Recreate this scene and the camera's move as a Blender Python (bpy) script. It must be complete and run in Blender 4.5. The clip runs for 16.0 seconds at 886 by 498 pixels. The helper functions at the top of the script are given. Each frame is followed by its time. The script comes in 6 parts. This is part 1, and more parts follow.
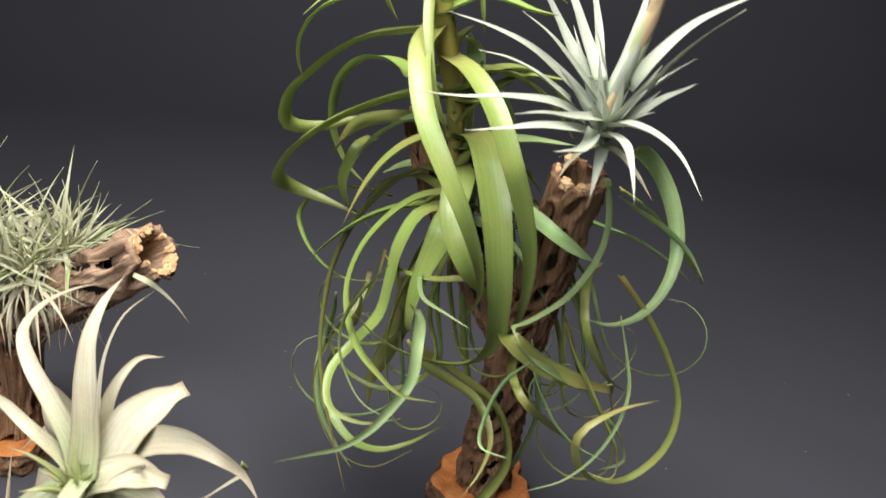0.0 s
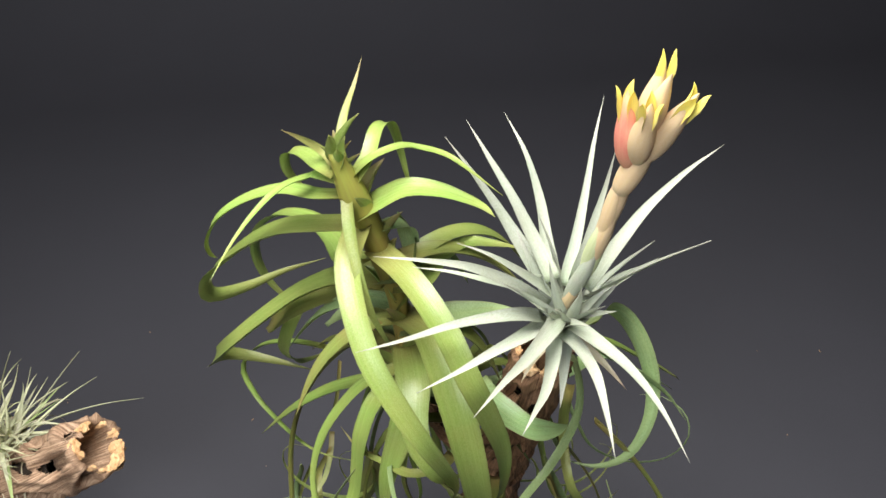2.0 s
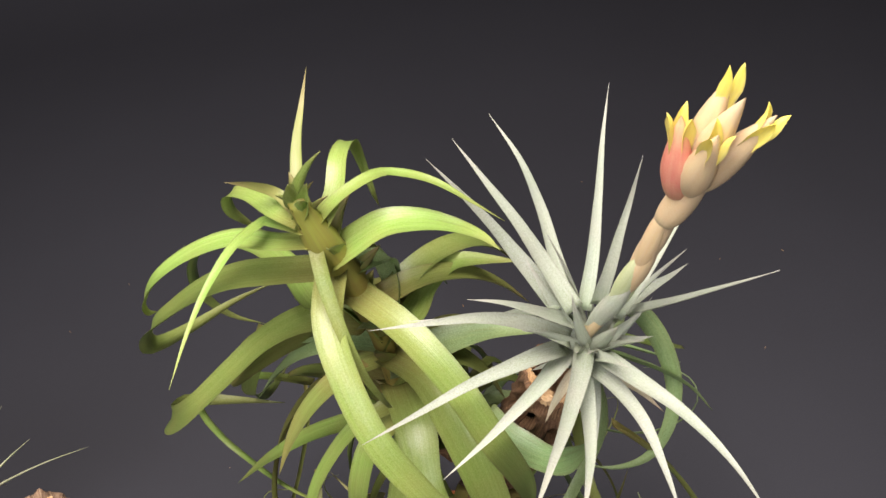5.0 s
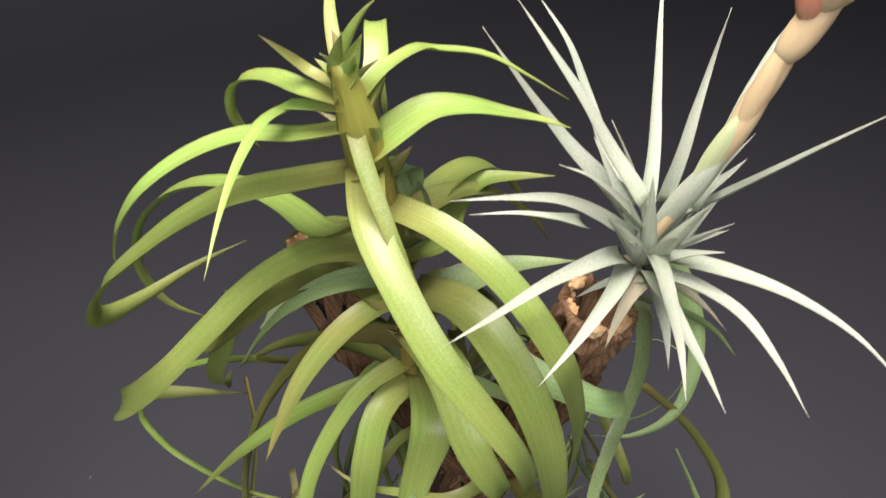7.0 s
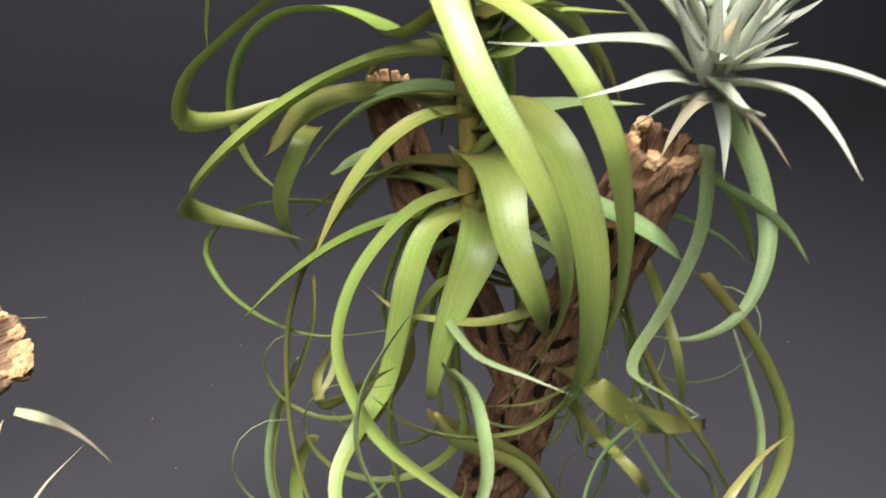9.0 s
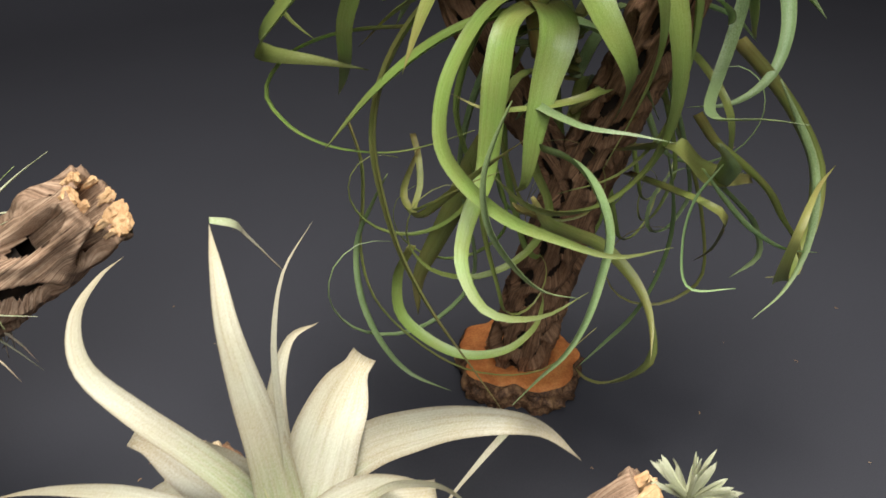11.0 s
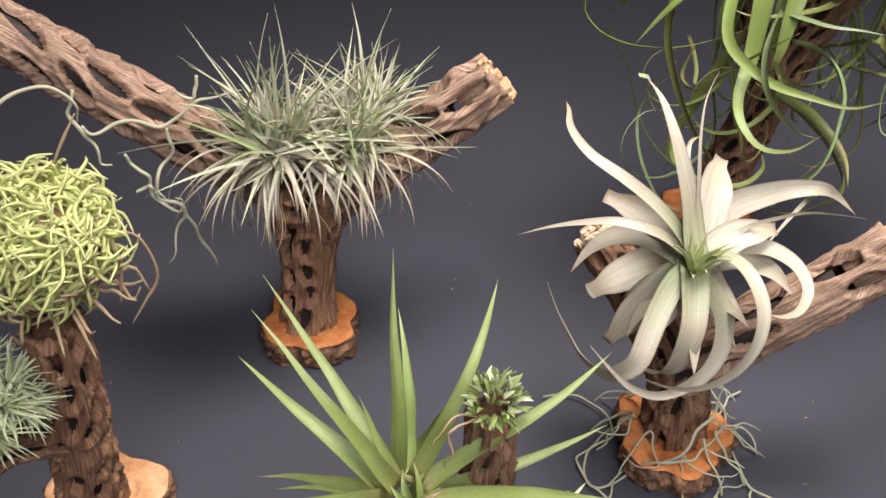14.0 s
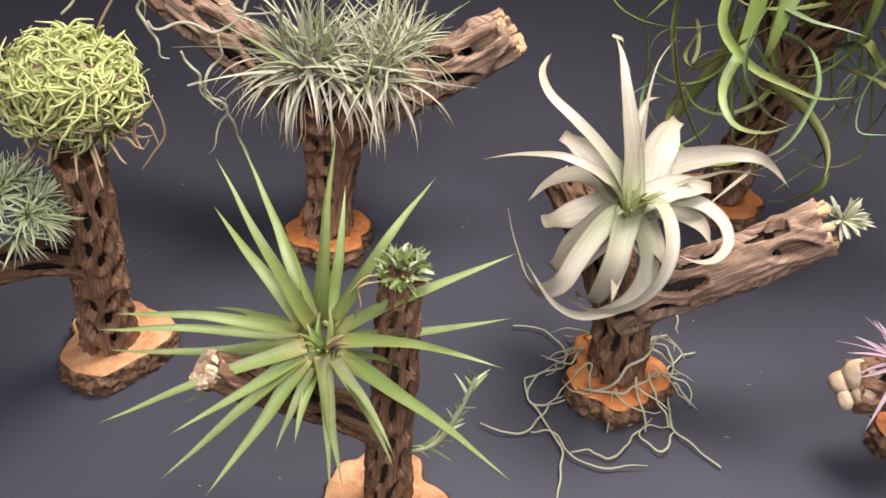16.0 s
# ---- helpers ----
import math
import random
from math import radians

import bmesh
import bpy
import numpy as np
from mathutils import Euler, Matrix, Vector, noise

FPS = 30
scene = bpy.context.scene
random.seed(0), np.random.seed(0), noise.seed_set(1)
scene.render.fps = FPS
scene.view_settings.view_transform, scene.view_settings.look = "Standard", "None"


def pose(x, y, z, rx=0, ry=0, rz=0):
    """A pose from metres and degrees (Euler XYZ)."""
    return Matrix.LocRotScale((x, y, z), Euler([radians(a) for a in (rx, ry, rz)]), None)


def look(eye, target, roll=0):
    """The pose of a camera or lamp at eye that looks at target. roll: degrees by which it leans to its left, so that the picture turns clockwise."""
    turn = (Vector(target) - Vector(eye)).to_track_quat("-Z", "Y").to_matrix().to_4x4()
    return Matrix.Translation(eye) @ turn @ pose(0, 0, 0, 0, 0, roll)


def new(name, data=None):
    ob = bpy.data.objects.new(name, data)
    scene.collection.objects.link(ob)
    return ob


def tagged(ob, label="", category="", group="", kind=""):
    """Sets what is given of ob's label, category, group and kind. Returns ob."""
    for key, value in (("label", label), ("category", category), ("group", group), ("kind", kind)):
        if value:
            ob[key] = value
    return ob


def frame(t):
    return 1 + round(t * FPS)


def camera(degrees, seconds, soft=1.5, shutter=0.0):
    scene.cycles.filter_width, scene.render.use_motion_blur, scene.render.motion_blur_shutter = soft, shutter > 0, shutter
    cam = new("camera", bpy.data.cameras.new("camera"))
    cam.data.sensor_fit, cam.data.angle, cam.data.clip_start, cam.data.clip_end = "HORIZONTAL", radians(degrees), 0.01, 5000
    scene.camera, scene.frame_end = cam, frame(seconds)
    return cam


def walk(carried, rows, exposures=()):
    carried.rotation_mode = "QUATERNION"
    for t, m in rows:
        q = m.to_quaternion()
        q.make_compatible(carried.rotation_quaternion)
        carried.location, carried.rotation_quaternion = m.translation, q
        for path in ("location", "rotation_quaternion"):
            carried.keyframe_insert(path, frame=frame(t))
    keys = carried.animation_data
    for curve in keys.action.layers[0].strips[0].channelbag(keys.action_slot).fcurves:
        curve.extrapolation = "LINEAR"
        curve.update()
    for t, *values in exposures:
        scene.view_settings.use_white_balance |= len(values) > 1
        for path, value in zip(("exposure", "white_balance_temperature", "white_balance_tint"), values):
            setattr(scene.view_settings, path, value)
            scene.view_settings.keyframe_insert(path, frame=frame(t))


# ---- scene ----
cam = camera(50.9, 16.0, soft=1.5, shutter=0.3)
PATH = [
    (0.0, -0.0565, -0.6819, 0.5823, 64.11, -5.03, 2.44),
    (0.5, -0.0927, -0.6316, 0.6462, 61.08, -4.65, -0.05),
    (1.0, -0.0944, -0.5898, 0.7004, 59.23, -1.80, -1.87),
    (1.5, -0.0727, -0.5584, 0.7264, 57.33, 0.03, -2.95),
    (2.0, -0.0586, -0.5215, 0.7476, 53.93, 1.90, -5.44),
    (2.5, -0.0469, -0.4789, 0.7554, 50.22, 4.96, -7.37),
    (3.0, -0.0222, -0.4429, 0.7622, 46.71, 8.43, -9.62),
    (3.2, -0.0126, -0.4279, 0.7635, 44.96, 9.30, -10.86),
    (5.3, -0.0858, -0.3925, 0.7528, 46.14, 3.88, -15.17),
    (5.5, -0.0847, -0.3862, 0.7406, 46.72, 3.46, -13.79),
    (6.0, -0.1321, -0.3821, 0.7218, 48.36, 0.78, -16.92),
    (6.5, -0.1623, -0.3763, 0.6873, 50.89, -0.48, -21.25),
    (7.0, -0.1820, -0.3780, 0.6499, 52.67, -1.24, -25.20),
    (7.5, -0.1877, -0.3980, 0.5982, 56.26, -1.95, -23.33),
    (8.0, -0.1878, -0.4369, 0.5552, 60.44, -4.56, -18.49),
    (8.5, -0.1741, -0.4630, 0.5355, 61.73, -5.07, -15.04),
    (9.0, -0.1825, -0.4749, 0.5127, 63.26, -3.99, -14.92),
    (9.2, -0.1943, -0.4761, 0.4995, 62.98, -2.49, -16.15),
    (11.3, -0.3175, -0.4974, 0.4779, 57.27, 0.20, -26.39),
    (11.5, -0.3286, -0.5070, 0.4802, 56.96, 0.33, -26.15),
    (12.0, -0.3827, -0.5460, 0.4913, 56.61, 0.23, -25.05),
    (12.5, -0.4306, -0.5713, 0.4961, 56.43, 0.08, -24.34),
    (13.0, -0.5156, -0.5805, 0.5175, 55.69, 0.32, -26.26),
    (13.5, -0.5711, -0.5950, 0.5337, 56.21, 1.51, -26.90),
    (14.0, -0.6083, -0.6237, 0.5599, 54.48, 0.29, -25.86),
    (14.5, -0.6072, -0.6341, 0.5678, 53.00, -0.61, -23.45),
    (15.0, -0.5873, -0.6703, 0.5618, 53.18, -1.04, -19.41),
    (15.5, -0.5637, -0.7055, 0.5560, 53.44, -1.88, -16.62),
    (16.0, -0.5457, -0.7667, 0.5665, 54.08, -2.96, -14.50),
]
EXPOSURES = [(0.0, 0.14, 6450, 6), (1.5, 0.06, 6450, 5), (3.0, -0.06, 6450, 5), (5.5, -0.34, 6750, 13), (6.2, -0.28, 6700, 12), (7.0, -0.10, 6600, 10), (8.5, 0.26, 6600, 8), (9.2, 0.30, 6600, 8), (11.3, -0.26, 6450, 4), (12.0, -0.22, 6450, 8), (12.5, 0.0, 6350, 15), (16.0, 0.04, 6350, 18)]
walk(cam, [(t, pose(x, y, z, rx, ry, rz)) for t, x, y, z, rx, ry, rz in PATH], EXPOSURES)

# ---- light: a large soft light overhead, a little behind, in a dim room ----
world = bpy.data.worlds.new("room_light")
scene.world = world
world.use_nodes = True
world.node_tree.nodes["Background"].inputs[0].default_value = (1.0, 0.86, 0.78, 1)
world.node_tree.nodes["Background"].inputs[1].default_value = 0.010


def area_lamp(name, eye, target, sx, sy, power, colour):
    data = bpy.data.lights.new(name, "AREA")
    data.shape, data.size, data.size_y, data.energy, data.color = "RECTANGLE", sx, sy, power, colour
    ob = new(name, data)
    ob.matrix_world = look(eye, target)
    return ob


area_lamp("overhead_light", (-0.14, -0.24, 1.12), (-0.12, -0.28, 0.0), 0.5, 0.4, 20.5, (1.0, 0.96, 0.91))
# unseen lamp added on the camera's side to fill the plants' fronts
area_lamp("window_light", (-0.65, -1.30, 1.35), (-0.25, -0.2, 0.1), 0.9, 0.7, 25, (0.96, 0.97, 1.0))


# ---- materials ----
def material(name, rough=0.6):
    m = bpy.data.materials.new(name)
    m.use_nodes = True
    nt = m.node_tree
    b = nt.nodes["Principled BSDF"]
    b.inputs["Roughness"].default_value = rough
    return m, nt, b


def node(nt, kind, **kw):
    n = nt.nodes.new(kind)
    for k, v in kw.items():
        n.inputs[k.replace("_", " ")].default_value = v
    return n


def ramp(nt, src, *stops):
    r = nt.nodes.new("ShaderNodeValToRGB")
    e = r.color_ramp.elements
    while len(e) < len(stops):
        e.new(0.5)
    for el, (p, c) in zip(e, stops):
        el.position, el.color = p, (*c, 1)
    nt.links.new(src, r.inputs[0])
    return r.outputs[0]


def mix(nt, fac, a, b, mode="MIX"):
    m = nt.nodes.new("ShaderNodeMix")
    m.data_type, m.blend_type = "RGBA", mode
    for sock, val in ((m.inputs[0], fac), (m.inputs[6], a), (m.inputs[7], b)):
        if isinstance(val, (int, float)):
            sock.default_value = val
        elif isinstance(val, tuple):
            sock.default_value = (*val, 1)
        else:
            nt.links.new(val, sock)
    return m.outputs[2]


def noise_tex(nt, scale, detail=4, stretch=None, coord="Object"):
    c = nt.nodes.new("ShaderNodeTexCoord")
    n = node(nt, "ShaderNodeTexNoise", Scale=scale, Detail=detail)
    if stretch:
        mp = nt.nodes.new("ShaderNodeMapping")
        mp.inputs["Scale"].default_value = stretch
        nt.links.new(c.outputs[coord], mp.inputs[0])
        nt.links.new(mp.outputs[0], n.inputs["Vector"])
    else:
        nt.links.new(c.outputs[coord], n.inputs["Vector"])
    return n.outputs["Fac"]


def bump(nt, b, height, strength, dist):
    n = node(nt, "ShaderNodeBump", Strength=strength, Distance=dist)
    nt.links.new(height, n.inputs["Height"])
    nt.links.new(n.outputs[0], b.inputs["Normal"])


def paper_material():
    m, nt, b = material("dark_paper", 0.62)
    fine = noise_tex(nt, 900, 3)
    broad = noise_tex(nt, 5, 3)
    col = mix(nt, broad, (0.047, 0.0455, 0.056), (0.058, 0.0565, 0.070))
    col = mix(nt, 0.25, col, ramp(nt, fine, (0.35, (0.038, 0.037, 0.045)), (0.7, (0.074, 0.072, 0.087))))
    nt.links.new(col, b.inputs["Base Color"])
    b.inputs["Specular IOR Level"].default_value = 0.4
    bump(nt, b, fine, 0.12, 0.0004)
    return m


def wood_material(name, dark, mid, light):
    m, nt, b = material(name, 0.78)
    grain = noise_tex(nt, 1.0, 7, (150, 34, 1), "UV")
    fibre = noise_tex(nt, 1.0, 3, (420, 20, 1), "UV")
    blotch = noise_tex(nt, 42, 4)
    pits = noise_tex(nt, 420, 2)
    col = ramp(nt, grain, (0.36, dark), (0.49, mid), (0.66, light))
    col = mix(nt, ramp(nt, blotch, (0.46, (0, 0, 0)), (0.68, (0.7, 0.7, 0.7))), col, tuple(0.62 * q for q in mid))
    col = mix(nt, 0.3, col, ramp(nt, fibre, (0.38, dark), (0.62, light)))
    nt.links.new(mix(nt, 0.15, col, ramp(nt, pits, (0.4, dark), (0.7, light))), b.inputs["Base Color"])
    total = nt.nodes.new("ShaderNodeMath")
    nt.links.new(grain, total.inputs[0])
    nt.links.new(fibre, total.inputs[1])
    bump(nt, b, total.outputs[0], 0.6, 0.0014)
    return m


def cut_material(name, a, c, d, scale=70):
    m, nt, b = material(name, 0.75)
    n1 = noise_tex(nt, scale, 5)
    n2 = noise_tex(nt, 600, 2)
    col = ramp(nt, n1, (0.3, a), (0.5, c), (0.72, d))
    nt.links.new(mix(nt, 0.25, col, ramp(nt, n2, (0.4, a), (0.65, d))), b.inputs["Base Color"])
    bump(nt, b, n1, 0.5, 0.0015)
    return m


def leaf_material(name, base, body, tip, stripe, rough=0.5, spread=0.5, bloom=(0.5, 0.5, 0.5), bloom_amount=0.0, sub=0.06, fade=0.16, dull=None, sheerness=0.25):
    """Leaf surface: its colour runs from base to tip along the blade, with fine lengthwise veins and pale scales."""
    m, nt, b = material(name, rough)
    uv = nt.nodes.new("ShaderNodeUVMap")
    sep = nt.nodes.new("ShaderNodeSeparateXYZ")
    nt.links.new(uv.outputs[0], sep.inputs[0])
    along = ramp(nt, sep.outputs[1], (0.0, base), (fade, body), (0.66, body), (0.93, tip), (1.0, tuple(0.55 * q for q in tip)))
    vein = noise_tex(nt, 1.0, 3, (26, 1.2, 1), "UV")
    info = nt.nodes.new("ShaderNodeObjectInfo")
    col = mix(nt, ramp(nt, vein, (0.36, (0, 0, 0)), (0.66, (0.55, 0.55, 0.55))), along, stripe)
    hsv = nt.nodes.new("ShaderNodeHueSaturation")
    for sock, lo, hi in (("Hue", 0.5 - 0.022 * spread, 0.5 + 0.022 * spread), ("Value", 1 - 0.55 * spread, 1 + 0.25 * spread)):
        mr = node(nt, "ShaderNodeMapRange", To_Min=lo, To_Max=hi)
        nt.links.new(info.outputs["Random"], mr.inputs[0])
        nt.links.new(mr.outputs[0], hsv.inputs[sock])
    nt.links.new(col, hsv.inputs["Color"])
    out = hsv.outputs[0]
    streak = noise_tex(nt, 1.0, 3, (7, 2.2, 1), "UV")
    out = mix(nt, ramp(nt, streak, (0.45, (0, 0, 0)), (0.72, (0.55, 0.55, 0.55))), out, dull or base)
    margin = ramp(nt, sep.outputs[0], (0.0, (0.75, 0.75, 0.75)), (0.09, (0.0, 0.0, 0.0)), (0.91, (0.0, 0.0, 0.0)), (1.0, (0.75, 0.75, 0.75)))
    out = mix(nt, margin, out, tuple(0.8 * q for q in (dull or base)))
    patch = noise_tex(nt, 45, 4)
    out = mix(nt, ramp(nt, patch, (0.42, (0, 0, 0)), (0.75, (0.45, 0.45, 0.45))), out, tip)
    if bloom_amount:
        scales = noise_tex(nt, 1700, 2)
        out = mix(nt, ramp(nt, scales, (0.35, (0, 0, 0)), (0.7, (bloom_amount,) * 3)), out, bloom)
    nt.links.new(out, b.inputs["Base Color"])
    b.inputs["Subsurface Weight"].default_value = sub
    b.inputs["Subsurface Radius"].default_value = (0.003, 0.004, 0.0015)
    b.inputs["Subsurface Scale"].default_value = 0.6
    b.inputs["Specular IOR Level"].default_value = 0.6
    bump(nt, b, vein, 0.35, 0.0006)
    sheer = nt.nodes.new("ShaderNodeBsdfTranslucent")
    nt.links.new(out, sheer.inputs["Color"])
    both = nt.nodes.new("ShaderNodeMixShader")
    both.inputs[0].default_value = sheerness
    nt.links.new(b.outputs[0], both.inputs[1])
    nt.links.new(sheer.outputs[0], both.inputs[2])
    nt.links.new(both.outputs[0], nt.nodes["Material Output"].inputs["Surface"])
    return m


PAPER = paper_material()
CHOLLA = wood_material("weathered_cactus_wood", (0.059, 0.022, 0.008), (0.265, 0.119, 0.053), (0.549, 0.318, 0.179))
CHOLLA_PALE = wood_material("pale_cactus_wood", (0.064, 0.028, 0.013), (0.304, 0.170, 0.099), (0.608, 0.423, 0.292))
CHOLLA_DARK = wood_material("dark_cactus_wood", (0.043, 0.017, 0.007), (0.209, 0.097, 0.044), (0.437, 0.252, 0.141))
KNOB_PALE = cut_material("pale_cream_end_wood", (0.45, 0.28, 0.14), (0.68, 0.51, 0.32), (0.79, 0.66, 0.47))
KNOB = cut_material("pale_end_wood", (0.34, 0.17, 0.07), (0.62, 0.37, 0.18), (0.78, 0.56, 0.34))
CUT = cut_material("orange_cut_wood", (0.38, 0.10, 0.025), (0.63, 0.21, 0.055), (0.74, 0.32, 0.10))
CUT_PALE = cut_material("pale_orange_cut_wood", (0.42, 0.18, 0.07), (0.66, 0.33, 0.14), (0.76, 0.46, 0.25))
# near-black tones standing in for the shade inside the hollow wood
HOLLOW_SHADE = cut_material("hollow_shade", (0.010, 0.006, 0.004), (0.022, 0.012, 0.007), (0.05, 0.028, 0.016), 160)
BARK = cut_material("rough_bark", (0.035, 0.016, 0.010), (0.13, 0.058, 0.028), (0.44, 0.25, 0.12), 120)


# ---- builders ----
def mesh_object(name, verts, faces, mat, parent=None, label="", uvs=None, smooth=True):
    me = bpy.data.meshes.new(name)
    me.from_pydata([tuple(v) for v in verts], [], faces)
    me.materials.append(mat)
    if uvs is not None:
        layer = me.uv_layers.new(name="UVMap")
        idx = np.zeros(len(me.loops), dtype=np.int32)
        me.loops.foreach_get("vertex_index", idx)
        layer.data.foreach_set("uv", np.asarray(uvs, dtype=np.float32)[idx].ravel())
    if smooth:
        me.polygons.foreach_set("use_smooth", [True] * len(me.polygons))
    me.update()
    ob = new(name, me)
    if parent:
        ob.parent = parent
        ob.matrix_parent_inverse = parent.matrix_world.inverted()
    if label:
        tagged(ob, label)
    return ob


def thing(name, at, label, category, group="", kind=""):
    ob = new(name)
    ob.empty_display_size = 0.02
    ob.matrix_world = Matrix.Translation(at)
    return tagged(ob, label, category, group, kind)


def spline(pts, n):
    """n + 1 points on a smooth curve through pts, evenly spaced along it."""
    p = np.array(pts, float)
    if len(p) == 2:
        p = np.array([p[0], (p[0] + p[1]) / 2, p[1]])
    q = np.vstack([2 * p[0] - p[1], p, 2 * p[-1] - p[-2]])
    out = []
    for i in range(len(p) - 1):
        a, b, c, d = q[i:i + 4]
        for t in np.linspace(0, 1, 14, endpoint=False):
            out.append(0.5 * (2 * b + (c - a) * t + (2 * a - 5 * b + 4 * c - d) * t * t + (3 * b - a - 3 * c + d) * t ** 3))
    out = np.array(out + [p[-1]])
    s = np.r_[0, np.cumsum(np.linalg.norm(np.diff(out, axis=0), axis=1))]
    u = np.linspace(0, s[-1], n + 1)
    return np.stack([np.interp(u, s, out[:, k]) for k in range(p.shape[1])], 1)


def frames_along(c, side=None):
    """Tangents and twist-free side vectors along the points c."""
    t = np.gradient(c, axis=0)
    t /= np.linalg.norm(t, axis=1)[:, None] + 1e-12
    if side is None:
        bi = np.cross(t[:-1], t[1:])
        side = bi.sum(0)
        if np.linalg.norm(side) < 0.12:
            side = np.cross(t[len(t) // 3], (0, 0, 1)) + 0.5 * side
    side = np.array(side, float)
    ws = []
    w = side
    for k in range(len(c)):
        w = w - t[k] * (w @ t[k])
        w = w / (np.linalg.norm(w) + 1e-12)
        ws.append(w)
    return t, np.array(ws)


def hash_of(p):
    """A steady number from 0 to 1 for a place."""
    return math.modf(abs(p[0] * 317.3 + p[1] * 541.7 + p[2] * 129.1))[0]


def blade(pts, width, seg=26, thick=0.0011, channel=0.18, base=0.75, full=0.3, power=1.0, twist=0.0, side=None, axis=None, blunt=0.0):
    """Vertices, faces and uvs of one leaf: a thin tapering blade, hollow along its upper side."""
    c = spline(pts, seg)
    if axis is not None:
        side = np.cross(c[max(2, seg // 3)] - c[0], axis)
    t, w = frames_along(c, side)
    n = np.cross(w, t)
    if n[: max(2, seg // 3), 2].sum() < 0:
        w, n = -w, -n
    verts, uvs = [], []
    xs = (-1, -0.55, 0, 0.55, 1, 1, 0.55, 0, -0.55, -1)
    wave = (hash_of(c[0]) * 6.28, 3 + 5 * hash_of(c[-1]))
    for k in range(seg + 1):
        u = k / seg
        prof = (base + (1 - base) * min(1, u / full)) if u < full else max(blunt, 1 - ((u - full) / (1 - full)) ** (1.25 * power))
        half = 0.5 * width * max(prof, 0.02)
        a = math.radians(twist) * u + 0.10 * math.sin(wave[0] + wave[1] * u)
        ww, nn = w[k] * math.cos(a) + n[k] * math.sin(a), n[k] * math.cos(a) - w[k] * math.sin(a)
        for j, x in enumerate(xs):
            lift = channel * half * (x * x) * 1.6
            th = thick * (1 - abs(x)) * (0.5 if j < 5 else -0.5) * (0.4 + 0.6 * prof)
            edge = 1 + 0.03 * math.sin(wave[0] * 3 + 17 * u + x)
            verts.append(c[k] + ww * half * x * edge + nn * (lift + th))
            uvs.append((0.5 + 0.5 * x, u))
    faces = [(k * 10 + j, k * 10 + j + 1, k * 10 + 11 + j, k * 10 + 10 + j) for k in range(seg) for j in (0, 1, 2, 3, 5, 6, 7, 8)]
    faces.append(tuple(reversed(range(10))))
    faces.append(tuple(seg * 10 + j for j in range(10)))
    return verts, faces, uvs


def leaf(parent, pts, width, mat, label="", name="leaf", **kw):
    v, f, uv = blade(pts, width, **kw)
    return mesh_object(name, v, f, mat, parent, label, uv)


class Batch:
    """Many small pieces gathered into one mesh."""
    def __init__(self):
        self.v, self.f, self.uv = [], [], []

    def add(self, v, f, uv):
        k = len(self.v)
        self.v += list(v)
        self.f += [tuple(i + k for i in q) for q in f]
        self.uv += list(uv)

    def put(self, name, mat, parent, label=""):
        return mesh_object(name, self.v, self.f, mat, parent, label, self.uv)


def tube(pts, radii, sides=8, seg=None, wobble=0.0):
    """Vertices, faces and uvs of a round stem along pts; radii is spread along it."""
    seg = seg or 5 * (len(pts) - 1)
    c = spline(pts, seg)
    t, w = frames_along(c, np.cross(c[1] - c[0], (0.3, 0.5, 0.8)))
    n = np.cross(w, t)
    r = np.interp(np.linspace(0, 1, seg + 1), np.linspace(0, 1, len(radii)), radii)
    verts, uvs = [], []
    for k in range(seg + 1):
        for j in range(sides):
            a = 2 * math.pi * j / sides
            rr = r[k] * (1 + wobble * noise.noise((c[k][0] * 90 + j, c[k][1] * 90, c[k][2] * 90)))
            verts.append(c[k] + rr * (math.cos(a) * w[k] + math.sin(a) * n[k]))
            uvs.append((j / sides, k / seg))
    faces = [(k * sides + j, k * sides + (j + 1) % sides, (k + 1) * sides + (j + 1) % sides, (k + 1) * sides + j) for k in range(seg) for j in range(sides)]
    faces += [tuple(reversed(range(sides))), tuple(seg * sides + j for j in range(sides))]
    return verts, faces, uvs


